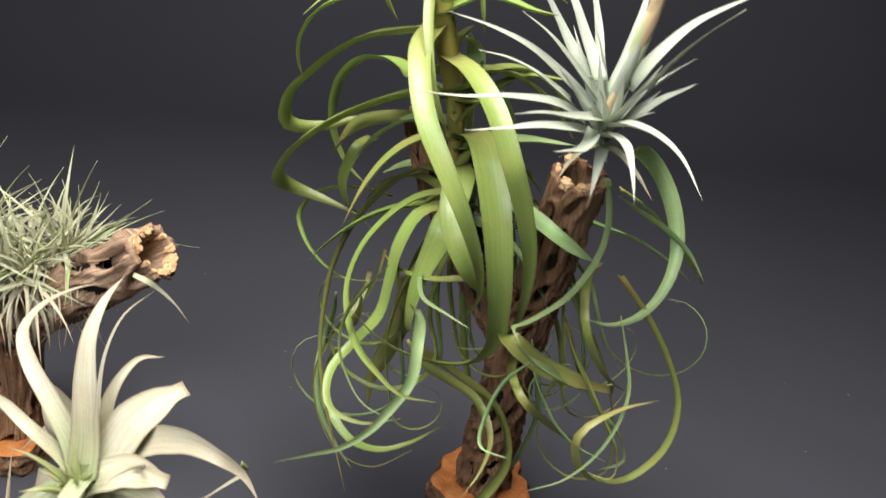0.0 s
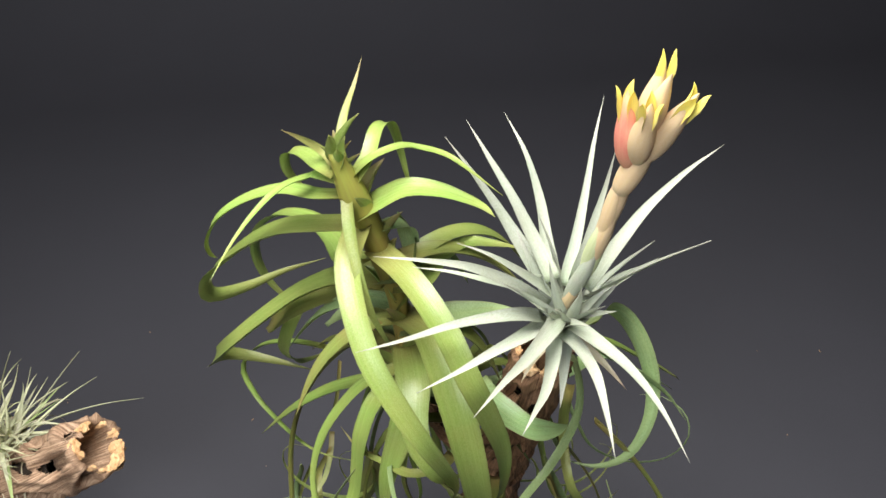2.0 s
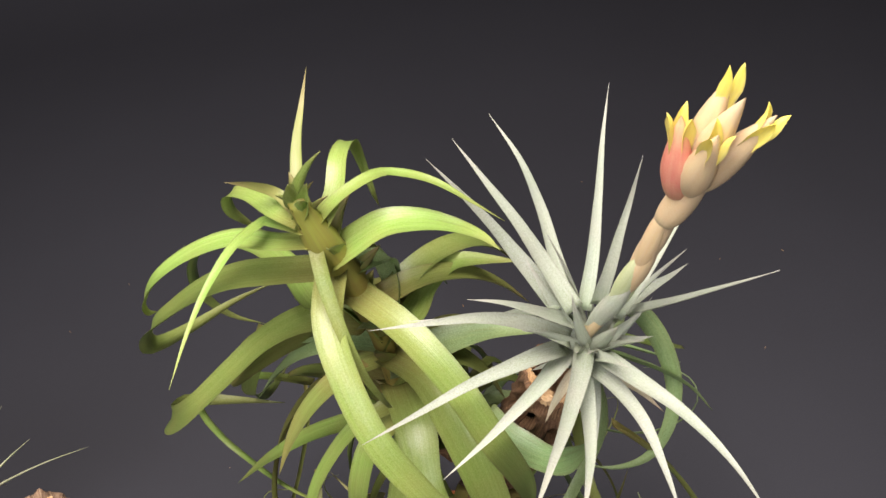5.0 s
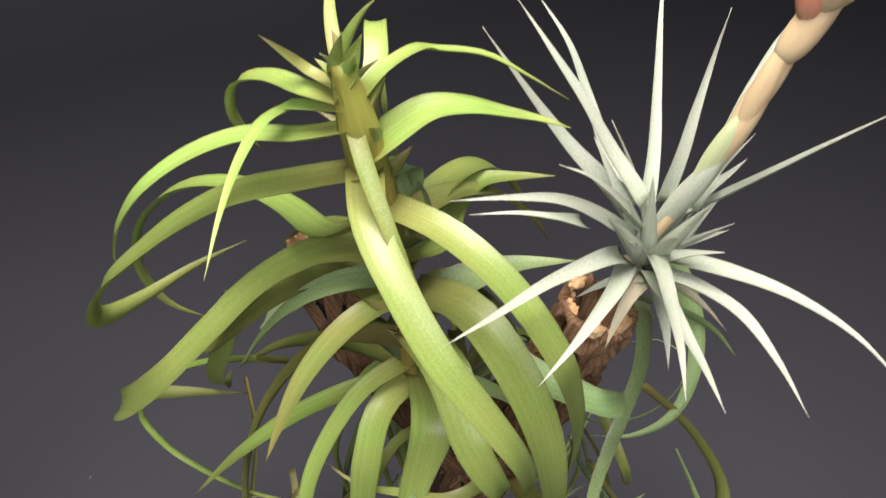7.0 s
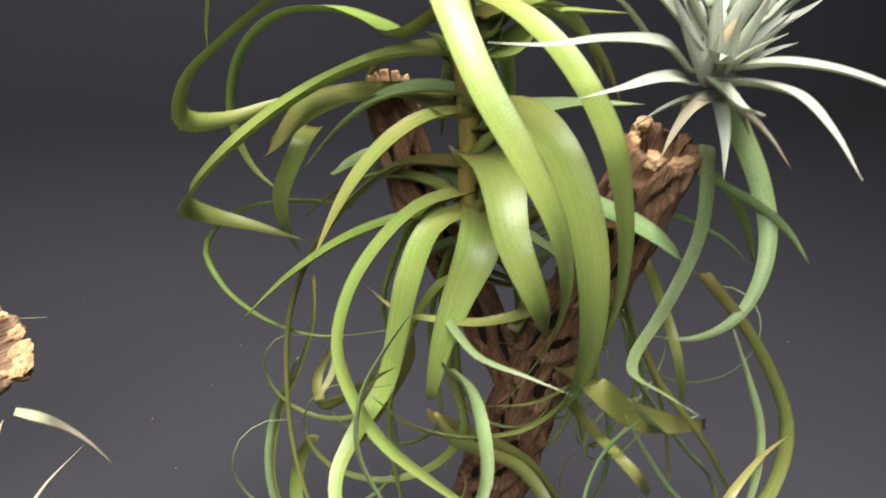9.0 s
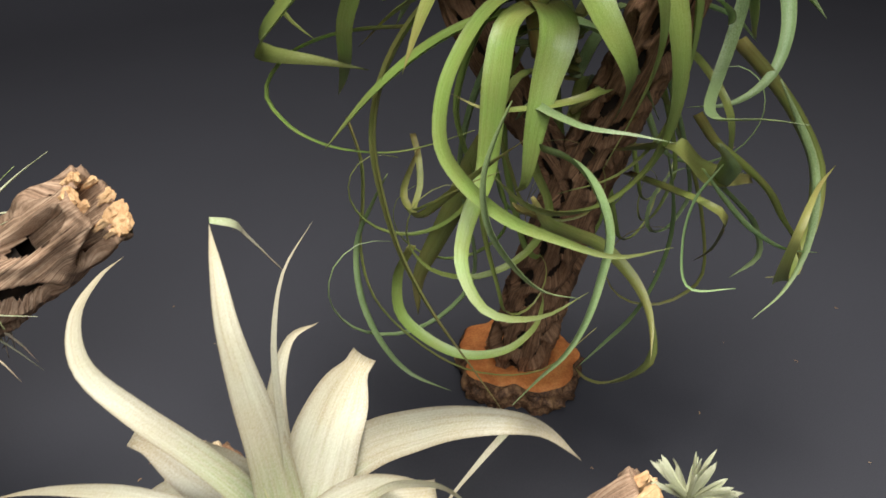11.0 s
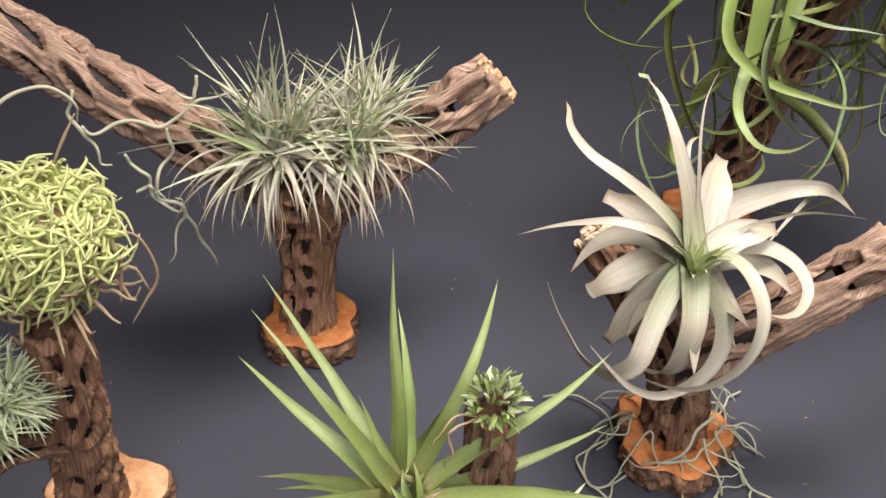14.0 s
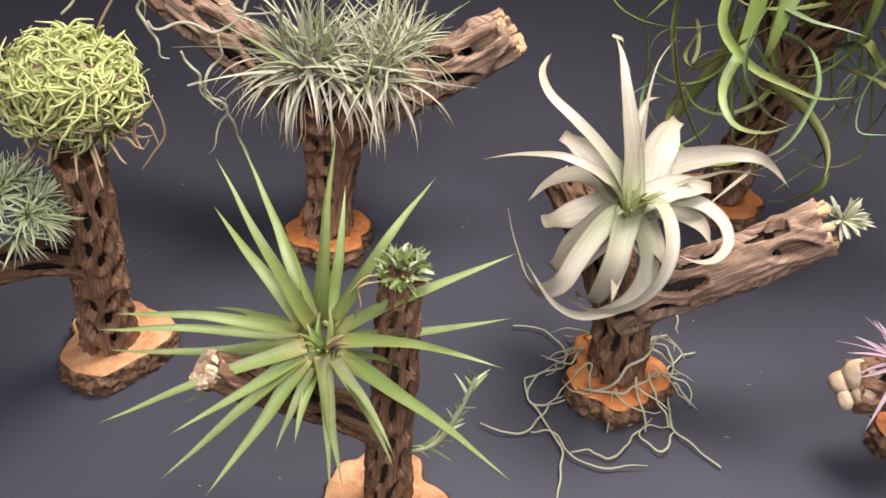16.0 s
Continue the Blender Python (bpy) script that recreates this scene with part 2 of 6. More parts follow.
def cholla(parent, name, pts, radii, mat, seed, around=8, pitch=0.029, hollow=True, depth=0.30):
    """A length of cactus skeleton: a woody tube with staggered lens-shaped openings and knotted ridges."""
    rnd = random.Random(seed)
    length = sum((Vector(b) - Vector(a)).length for a, b in zip(pts, pts[1:]))
    nu, nv = 96, max(16, int(length / 0.0019))
    c = spline(pts, nv)
    t, w = frames_along(c, np.cross(c[1] - c[0], (0.31, 0.52, 0.8)))
    n = np.cross(w, t)
    r = np.interp(np.linspace(0, 1, nv + 1), np.linspace(0, 1, len(radii)), radii)
    cells = {}
    verts, uvs, pierced = [], [], []
    for k in range(nv + 1):
        s = length * k / nv
        for j in range(nu):
            a = 2 * math.pi * j / nu
            cu = a / (2 * math.pi) * around + 0.35 * math.sin(s * 40 + seed) + s * 9
            i = math.floor(cu)
            cv = s / pitch + (0.5 if i % 2 else 0.0)
            q = math.floor(cv)
            if (i % around, q) not in cells:
                cells[i % around, q] = (rnd.uniform(-0.10, 0.10), rnd.uniform(-0.14, 0.14), rnd.uniform(0.26, 0.40), rnd.uniform(0.36, 0.52), rnd.random() > 0.06, rnd.uniform(-0.6, 0.6))
            ou, ov, wu, wv, there, slant = cells[i % around, q]
            dv = cv - q - 0.5 - ov
            du = cu - i - 0.5 - ou - slant * dv * 0.5
            e = (abs(du) / wu) ** 2 + (abs(dv) / wv) ** 1.8
            h = max(0.0, min(1.0, (1.2 - e) / 0.45)) if there else 0.0
            h = h * h * (3 - 2 * h)
            rim = math.exp(-((e - 1.6) / 0.5) ** 2) * 0.08 if there else 0
            p = c[k] + w[k] * math.cos(a) * r[k] + n[k] * math.sin(a) * r[k]
            rough = 0.10 * noise.noise((p[0] * 60, p[1] * 60, p[2] * 60 + seed)) + 0.05 * noise.noise((math.cos(a) * 9, math.sin(a) * 9, s * 45 + seed))
            fibre = 0.06 * noise.noise((math.cos(a) * 13, math.sin(a) * 13, s * 22 + 7 * seed))
            rr = r[k] * (1 + rough + fibre + rim - depth * h)
            pierced.append(h > 0.7)
            verts.append(c[k] + rr * (w[k] * math.cos(a) + n[k] * math.sin(a)))
            uvs.append((j / nu, s))
    faces = [(k * nu + j, k * nu + (j + 1) % nu, (k + 1) * nu + (j + 1) % nu, (k + 1) * nu + j) for k in range(nv) for j in range(nu)]
    faces = [q for q in faces if not all(pierced[i] for i in q)]
    if hollow:
        last = nv * nu
        for ring, (back, fr) in enumerate(((0.0, 0.80), (0.008, 0.74), (0.035, 0.6), (0.036, 0.01))):
            at = len(verts)
            for j in range(nu):
                a = 2 * math.pi * j / nu
                p = c[-1] - t[-1] * back
                verts.append(p + r[-1] * fr * (1 + 0.1 * noise.noise((j * 0.4, ring, seed))) * (w[-1] * math.cos(a) + n[-1] * math.sin(a)))
                uvs.append((j / nu, length + back))
            faces += [(last + j, last + (j + 1) % nu, at + (j + 1) % nu, at + j) for j in range(nu)]
            last = at
    else:
        faces.append(tuple(nv * nu + j for j in range(nu)))
    # inner tube coloured near black: painted shade that shows through the openings
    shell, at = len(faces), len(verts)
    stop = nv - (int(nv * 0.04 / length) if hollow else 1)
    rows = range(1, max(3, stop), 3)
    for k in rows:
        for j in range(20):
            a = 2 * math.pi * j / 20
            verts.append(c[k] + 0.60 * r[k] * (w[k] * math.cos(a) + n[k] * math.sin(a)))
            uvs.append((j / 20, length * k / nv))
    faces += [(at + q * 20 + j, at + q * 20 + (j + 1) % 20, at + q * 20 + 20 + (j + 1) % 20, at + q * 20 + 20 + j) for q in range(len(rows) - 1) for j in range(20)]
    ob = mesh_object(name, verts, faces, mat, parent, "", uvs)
    ob.data.materials.append(HOLLOW_SHADE)
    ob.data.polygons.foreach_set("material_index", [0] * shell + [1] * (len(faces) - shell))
    return ob


def knobs(parent, centre, axis, radius, count, size, seed, mat=None, arc=(0, 360)):
    """Pale broken strand ends round the rim of a cut branch."""
    rnd = random.Random(seed)
    z = Vector(axis).normalized()
    x = z.orthogonal().normalized()
    y = z.cross(x)
    for k in range(count):
        a = math.radians(arc[0] + (arc[1] - arc[0]) * (k + rnd.uniform(-0.35, 0.35)) / count)
        big = rnd.choice((0.55, 0.8, 1.0, 1.35))
        out, tang = x * math.cos(a) + y * math.sin(a), y * math.cos(a) - x * math.sin(a)
        p = Vector(centre) + radius * rnd.uniform(0.82, 0.98) * out + z * rnd.uniform(-0.5, 0.4) * size
        bm = bmesh.new()
        bmesh.ops.create_icosphere(bm, subdivisions=3, radius=1)
        sr, sa, sz = size * big * rnd.uniform(0.6, 0.95), size * big * rnd.uniform(1.0, 1.7), size * rnd.uniform(1.4, 2.6)
        top = rnd.uniform(0.25, 0.6)
        for v in bm.verts:
            d = 1 + 0.55 * noise.noise(v.co * 1.7 + Vector((k * 3.1, seed, 0))) + 0.25 * noise.noise(v.co * 4.5 + Vector((seed, k * 2.3, 0)))
            flat = top + 0.12 * noise.noise(v.co * 3 + Vector((k, 0, seed)))
            v.co = p + out * v.co.x * sr * d + tang * v.co.y * sa * d + z * max(-1.0, min(flat, v.co.z * d)) * sz
        me = bpy.data.meshes.new("strand_end")
        bm.to_mesh(me)
        bm.free()
        me.materials.append(mat or KNOB)
        ob = new("strand_end", me)
        ob.parent = parent
        ob.matrix_parent_inverse = parent.matrix_world.inverted()


def slice_base(parent, x, y, radius, lobes, turn, seed, top=0.024, cut=None):
    """A lobed slice of cactus wood lying on the ground: cut face above, rough bark round its edge."""
    rnd = random.Random(seed)
    ph = [rnd.uniform(0, 6.28) for _ in range(4)]

    def rim(a):
        lob = 1.03 - 0.19 * abs(math.cos(0.5 * lobes * (a - turn))) ** 6
        return radius * (lob + 0.07 * math.cos(2 * a + ph[0]) + 0.05 * math.cos(3 * a + ph[3]) + 0.035 * math.cos(5 * a + ph[1]) + 0.012 * math.cos(13 * a + ph[2]))
    nu = 120
    rings = [0.02, 0.25, 0.45, 0.52, 0.56, 0.62, 0.75, 0.88, 0.96, 1.0]
    v, uv = [], []
    for f in rings:
        for j in range(nu):
            a = 2 * math.pi * j / nu
            r = rim(a) * f
            dip = -0.003 if f < 0.54 else 0.0
            z = top + dip + 0.0013 * noise.noise((r * math.cos(a) * 60, r * math.sin(a) * 60, seed)) - (0.0018 if f == 1.0 else 0)
            v.append((x + r * math.cos(a), y + r * math.sin(a), z))
            uv.append((math.cos(a) * f, math.sin(a) * f))
    fs = [(k * nu + j, k * nu + (j + 1) % nu, (k + 1) * nu + (j + 1) % nu, (k + 1) * nu + j) for k in range(len(rings) - 1) for j in range(nu)]
    fs.append(tuple(reversed(range(nu))))
    mesh_object("cut_face", v, fs, cut or CUT, parent, "orange cut face of the wood slice", uv)
    v, uv, fs = [], [], []
    levels = 12
    for k in range(levels + 1):
        g = k / levels
        for j in range(nu):
            a = 2 * math.pi * j / nu
            rough = 0.10 * noise.noise((math.cos(a) * 9, math.sin(a) * 9, g * 4 + seed)) + 0.08 * noise.noise((math.cos(a) * 22, math.sin(a) * 22, g * 7 + seed))
            r = rim(a) * (1.0 + rough * (1 if 0 < k else 0.2) + 0.04 * math.sin(math.pi * g))
            v.append((x + r * math.cos(a), y + r * math.sin(a), (top - 0.0022) * (1 - g) + 0.0005))
            uv.append((j / nu, g))
    fs = [(k * nu + j, (k + 1) * nu + j, (k + 1) * nu + (j + 1) % nu, k * nu + (j + 1) % nu) for k in range(levels) for j in range(nu)]
    mesh_object("bark", v, fs, BARK, parent, "dark flaking bark edge", uv)


# ---- ground and backdrop: one sheet of dark paper that sweeps up behind ----
def paper_sweep():
    prof = [(-2.2, 0.0), (1.0, 0.0)]
    r = 0.5
    for k in range(1, 19):
        a = math.radians(90 * k / 18)
        prof.append((1.0 + r * math.sin(a), r - r * math.cos(a)))
    prof.append((1.0 + r, 2.4))
    pts = spline([(p[0], p[1], 0) for p in prof[:2]], 30)
    rows = [(p[0], p[1]) for p in pts] + prof[2:-1] + [(1.5, 0.5 + 0.19 * k) for k in range(1, 11)]
    xs = np.linspace(-2.6, 2.4, 60)
    v = [(x, y, z + 0.0006 * noise.noise((x * 3, y * 3 + z * 3, 0))) for y, z in rows for x in xs]
    nx = len(xs)
    fs = [(k * nx + j, k * nx + j + 1, (k + 1) * nx + j + 1, (k + 1) * nx + j) for k in range(len(rows) - 1) for j in range(nx - 1)]
    ob = mesh_object("backdrop", v, fs, PAPER)
    tagged(ob, "dark grey paper sheet sweeping up behind the plants", "backdrop", kind="structure")


paper_sweep()


# ---- wooden stands ----
def green_stand():
    st = thing("plant_stand", (0, 0, 0), "tall leaning cactus-skeleton wood stand on an orange wood slice", "plant stand", "wooden plant stands")
    cholla(st, "trunk", [(0.0, 0.0, 0.018), (0.004, -0.028, 0.12), (0.010, -0.062, 0.22), (0.020, -0.098, 0.31), (0.027, -0.118, 0.372)], [0.025, 0.022, 0.0195, 0.0185, 0.0180], CHOLLA_DARK, 3)
    knobs(st, (0.026, -0.119, 0.373), (0.05, -0.3, 0.9), 0.0155, 6, 0.0030, 5, KNOB, (60, 300))
    cholla(st, "branch", [(0.006, -0.05, 0.19), (-0.030, -0.040, 0.25), (-0.062, -0.030, 0.31), (-0.082, -0.026, 0.372)], [0.012, 0.013, 0.013, 0.0135], CHOLLA_DARK, 4, around=6, pitch=0.044)
    knobs(st, (-0.082, -0.026, 0.374), (-0.2, 0, 0.9), 0.0115, 8, 0.003, 6)
    slice_base(st, 0.0, 0.0, 0.047, 5, 0.4, 11)
    return st


def fork_stand():
    st = thing("plant_stand", (-0.435, 0.01, 0), "forked cactus-skeleton wood stand with two raised arms on an orange slice", "plant stand", "wooden plant stands")
    cholla(st, "trunk", [(-0.438, 0.012, 0.018), (-0.433, 0.014, 0.065), (-0.430, 0.012, 0.110), (-0.428, 0.010, 0.140), (-0.424, 0.008, 0.172)], [0.0265, 0.0225, 0.0235, 0.031, 0.046], CHOLLA, 13, hollow=False)
    cholla(st, "arm", [(-0.436, 0.012, 0.125), (-0.405, 0.000, 0.155), (-0.350, -0.018, 0.195), (-0.279, -0.040, 0.246)], [0.020, 0.0245, 0.024, 0.0225], CHOLLA_PALE, 14, around=6, pitch=0.044)
    knobs(st, (-0.279, -0.040, 0.246), (0.7, -0.2, 0.5), 0.0200, 11, 0.0038, 15)
    cholla(st, "arm", [(-0.420, 0.012, 0.125), (-0.452, 0.020, 0.165), (-0.525, 0.050, 0.225), (-0.60, 0.085, 0.285), (-0.70, 0.13, 0.36)], [0.020, 0.0235, 0.0235, 0.023, 0.022], CHOLLA_PALE, 16, around=6, pitch=0.044)
    slice_base(st, -0.436, 0.014, 0.045, 4, 0.9, 17)
    return st


def dish_stand():
    st = thing("plant_stand", (-0.227, -0.242, 0), "cactus-skeleton wood stand with one long raised arm", "plant stand", "wooden plant stands")
    # trunk takes the darker wood tone to stand in for shade under the rosette
    cholla(st, "trunk", [(-0.227, -0.242, 0.018), (-0.231, -0.241, 0.075), (-0.246, -0.215, 0.130), (-0.272, -0.175, 0.178)], [0.024, 0.0225, 0.0205, 0.0165], CHOLLA_DARK, 23)
    knobs(st, (-0.273, -0.174, 0.180), (-0.42, 0.6, 0.75), 0.0145, 9, 0.0034, 25, KNOB_PALE)
    cholla(st, "arm", [(-0.238, -0.245, 0.085), (-0.210, -0.258, 0.118), (-0.165, -0.282, 0.158), (-0.118, -0.303, 0.198)], [0.018, 0.0215, 0.021, 0.020], CHOLLA_PALE, 24, around=6, pitch=0.044)
    knobs(st, (-0.118, -0.303, 0.199), (0.7, -0.3, 0.5), 0.0180, 9, 0.0036, 26)
    slice_base(st, -0.227, -0.242, 0.046, 5, 0.2, 27)
    return st


def ball_stand():
    st = thing("plant_stand", (-0.648, -0.12, 0), "upright cactus-skeleton wood stand with a short side arm", "plant stand", "wooden plant stands")
    cholla(st, "trunk", [(-0.645, -0.120, 0.018), (-0.640, -0.140, 0.09), (-0.634, -0.165, 0.17), (-0.632, -0.180, 0.235)], [0.0230, 0.0200, 0.0185, 0.0165], CHOLLA, 33)
    cholla(st, "arm", [(-0.640, -0.150, 0.125), (-0.675, -0.165, 0.145), (-0.73, -0.185, 0.150), (-0.80, -0.21, 0.165)], [0.013, 0.014, 0.013, 0.013], CHOLLA_DARK, 34, around=6, pitch=0.044)
    slice_base(st, -0.640, -0.117, 0.046, 3, 0.8, 37, cut=CUT_PALE)
    return st


def front_stand():
    st = thing("plant_stand", (-0.435, -0.320, 0), "cactus-skeleton wood stand with a low side arm and pale base", "plant stand", "wooden plant stands")
    cholla(st, "trunk", [(-0.446, -0.335, 0.018), (-0.446, -0.334, 0.08), (-0.443, -0.332, 0.15), (-0.441, -0.331, 0.220)], [0.0170, 0.0155, 0.0145, 0.013], CHOLLA_DARK, 43)
    cholla(st, "arm", [(-0.446, -0.333, 0.085), (-0.475, -0.336, 0.115), (-0.52, -0.340, 0.150), (-0.560, -0.349, 0.182)], [0.012, 0.013, 0.013, 0.012], CHOLLA_DARK, 44, around=6, pitch=0.044)
    knobs(st, (-0.561, -0.349, 0.183), (-0.7, 0, 0.6), 0.0100, 8, 0.0036, 46, KNOB_PALE)
    slice_base(st, -0.448, -0.334, 0.044, 4, 0.3, 47, cut=CUT_PALE)
    return st


green_stand()
fork_stand()
dish_stand()
ball_stand()
front_stand()

# ---- plant materials ----
UPRIGHT = (0, 0, 1)
SILVER_AXIS = (0.05, -0.40, 0.92)
DISH_AXIS = (0.05, -0.45, 0.89)
FRONT_AXIS = (0.0, -0.35, 0.94)
GREEN = leaf_material("green_leaf", (0.306, 0.207, 0.049), (0.226, 0.340, 0.053), (0.306, 0.286, 0.078), (0.349, 0.462, 0.122), 0.36, 0.75, (0.514, 0.596, 0.309), 0.22, dull=(0.171, 0.213, 0.037))
GREEN_DULL = leaf_material("olive_leaf", (0.313, 0.181, 0.060), (0.228, 0.279, 0.053), (0.355, 0.265, 0.080), (0.370, 0.419, 0.119), 0.36, 0.7, (0.540, 0.558, 0.317), 0.18, dull=(0.184, 0.181, 0.040))
GREEN_BLUE = leaf_material("blue_green_leaf", (0.227, 0.244, 0.076), (0.190, 0.312, 0.099), (0.334, 0.426, 0.168), (0.364, 0.503, 0.213), 0.38, 0.7, (0.607, 0.761, 0.503), 0.28)
SPIRE = leaf_material("bronze_leaf", (0.24, 0.30, 0.06), (0.23, 0.25, 0.07), (0.34, 0.24, 0.13), (0.32, 0.28, 0.11), 0.45, 0.3)
SILVER = leaf_material("silver_leaf", (0.239, 0.319, 0.16), (0.353, 0.399, 0.296), (0.445, 0.41, 0.353), (0.479, 0.513, 0.433), 0.55, 0.4, (0.73, 0.752, 0.684), 0.32, dull=(0.296, 0.308, 0.217))
CREAM = leaf_material("cream_leaf", (0.197, 0.351, 0.049), (0.485, 0.448, 0.319), (0.439, 0.329, 0.178), (0.647, 0.612, 0.486), 0.46, 0.25, (0.808, 0.782, 0.680), 0.28, fade=0.36, dull=(0.334, 0.243, 0.135))
FRESH = leaf_material("fresh_leaf", (0.368, 0.269, 0.063), (0.201, 0.280, 0.047), (0.380, 0.448, 0.158), (0.322, 0.403, 0.116), 0.42, 0.7, (0.529, 0.594, 0.315), 0.22, dull=(0.184, 0.190, 0.037))
SPIKE = leaf_material("grey_green_spikes", (0.690, 0.650, 0.493), (0.575, 0.582, 0.370), (0.414, 0.437, 0.168), (0.713, 0.694, 0.538), 0.55, 0.35, (0.851, 0.829, 0.717), 0.35, fade=0.45, dull=(0.414, 0.414, 0.202))
SPIKE_GREEN = leaf_material("green_spikes", (0.55, 0.56, 0.36), (0.36, 0.45, 0.17), (0.27, 0.36, 0.08), (0.46, 0.53, 0.26), 0.5, 0.6, (0.6, 0.65, 0.42), 0.25, fade=0.35, dull=(0.30, 0.34, 0.12))
TAN = leaf_material("tan_drooping_leaf", (0.451, 0.428, 0.261), (0.594, 0.546, 0.38), (0.618, 0.428, 0.261), (0.713, 0.665, 0.499), 0.55, 0.4, (0.85, 0.82, 0.689), 0.35, dull=(0.428, 0.321, 0.178))
SAGE = leaf_material("sage_spikes", (0.46, 0.50, 0.20), (0.58, 0.65, 0.34), (0.76, 0.77, 0.50), (0.70, 0.75, 0.48), 0.55, 0.35, (0.74, 0.79, 0.58), 0.35)
LIME = leaf_material("lime_strands", (0.424, 0.412, 0.112), (0.498, 0.525, 0.160), (0.615, 0.618, 0.248), (0.625, 0.639, 0.248), 0.55, 0.55, (0.742, 0.731, 0.384), 0.3, dull=(0.403, 0.381, 0.104))
DRY = leaf_material("dry_strands", (0.36, 0.22, 0.10), (0.48, 0.33, 0.18), (0.55, 0.42, 0.26), (0.52, 0.40, 0.24), 0.75, 0.3)
MOSS = leaf_material("grey_moss_strands", (0.490, 0.470, 0.284), (0.561, 0.540, 0.344), (0.632, 0.610, 0.430), (0.653, 0.630, 0.430), 0.7, 0.3, (0.673, 0.660, 0.499), 0.4)
PINK = leaf_material("pink_leaf", (0.30, 0.22, 0.20), (0.50, 0.30, 0.37), (0.64, 0.48, 0.55), (0.62, 0.45, 0.52), 0.55, 0.4, (0.72, 0.62, 0.66), 0.4)
STEM = leaf_material("brown_green_stem", (0.24, 0.12, 0.045), (0.32, 0.26, 0.06), (0.42, 0.45, 0.08), (0.36, 0.34, 0.09), 0.45, 0.2)
BRACT = leaf_material("bract", (0.494, 0.475, 0.264), (0.722, 0.528, 0.290), (0.760, 0.581, 0.352), (0.741, 0.581, 0.387), 0.45, 0.25, (0.741, 0.616, 0.458), 0.3, dull=(0.627, 0.405, 0.229))
BRACT_RED = leaf_material("red_bract", (0.72, 0.40, 0.22), (0.76, 0.22, 0.17), (0.80, 0.60, 0.34), (0.80, 0.40, 0.26), 0.45, 0.2, (0.8, 0.5, 0.38), 0.2, fade=0.3, dull=(0.70, 0.24, 0.18))
HEART = leaf_material("green_heart_leaf", (0.237, 0.368, 0.060), (0.450, 0.506, 0.190), (0.650, 0.575, 0.360), (0.550, 0.598, 0.280), 0.45, 0.35, (0.750, 0.713, 0.460), 0.2, fade=0.4)
STUB = leaf_material("pale_green_stub", (0.40, 0.40, 0.18), (0.55, 0.55, 0.33), (0.62, 0.61, 0.42), (0.62, 0.62, 0.44), 0.55, 0.4, (0.72, 0.72, 0.58), 0.3)
PETAL = leaf_material("yellow_petal", (0.72, 0.62, 0.26), (0.88, 0.76, 0.16), (0.90, 0.74, 0.06), (0.90, 0.84, 0.36), 0.5, 0.2)


def strand(plant, pts, radius, mat=None, name="strand"):
    """A limp strand that wanders a little round its course."""
    rnd = random.Random(int(pts[0][0] * 7919 + pts[0][1] * 104729))
    seed = rnd.uniform(0, 50)
    course = spline(pts, 5 * len(pts))
    fine = []
    for k, p in enumerate(course):
        sway = min(1.0, k / 4) * 0.0055
        q = (p[0] + sway * noise.noise((k * 0.17, seed, 0)), p[1] + sway * noise.noise((k * 0.17, 0, seed)), max(radius * 0.8, p[2] + 0.6 * sway * (0.4 + noise.noise((seed, k * 0.17, 0)))))
        fine.append(q)
    v, f, uv = tube(fine, [radius * 0.65, radius * 0.8, radius * rnd.uniform(0.6, 0.85), radius * 0.3], 7, 2 * len(fine), 0.2)
    return mesh_object(name, v, f, mat or MOSS, plant, "", uv)


def curl_points(c, d, length, turn, k=8):
    """A leaf that leaves c along d and curls over downwards by the angle turn."""
    d = Vector(d).normalized()
    axis = d.cross(Vector((0, 0, -1)))
    axis = axis.normalized() if axis.length > 0.05 else Vector((1, 0, 0))
    p, out = Vector(c), [tuple(c)]
    for i in range(1, k):
        u = i / (k - 1)
        p = p + Matrix.Rotation(turn * u ** 1.3, 3, axis) @ d * (length / (k - 1))
        out.append(tuple(p))
    return out


def spike_points(c, d, length, droop, rnd, k=5, bend=0.18):
    """A leaf that leaves c along d and bends over under its weight."""
    d = Vector(d).normalized()
    side = Vector((rnd.uniform(-1, 1), rnd.uniform(-1, 1), rnd.uniform(-0.4, 0.4))) * bend
    out = []
    for i in range(k):
        u = i / (k - 1)
        out.append(Vector(c) + d * length * u + side * length * u * u + Vector((0, 0, -1)) * droop * length * u ** 2.2)
    return [tuple(p) for p in out]


def rosette(batch, c, up, count, length, width, spread, droop, rnd, seg=9, low=0.0, thick=0.0011):
    """A tuft of narrow leaves round the axis up, the outer ones spreading and drooping."""
    z = Vector(up).normalized()
    x = z.orthogonal().normalized()
    y = z.cross(x)
    for k in range(count):
        u = (k + 0.5) / count
        tilt = math.radians(low + (spread - low) * u ** 0.75 + rnd.uniform(-9, 9))
        a = k * 2.39996 + rnd.uniform(-0.3, 0.3)
        d = z * math.cos(tilt) + (x * math.cos(a) + y * math.sin(a)) * math.sin(tilt)
        ln = length * rnd.uniform(0.72, 1.12)
        pts = spike_points(Vector(c) + d * 0.003, d, ln, droop * rnd.uniform(0.5, 1.3) * u, rnd)
        batch.add(*blade(pts, width * rnd.uniform(0.8, 1.2), seg=seg, channel=0.35, base=1.0, full=0.1, power=0.85, thick=thick))


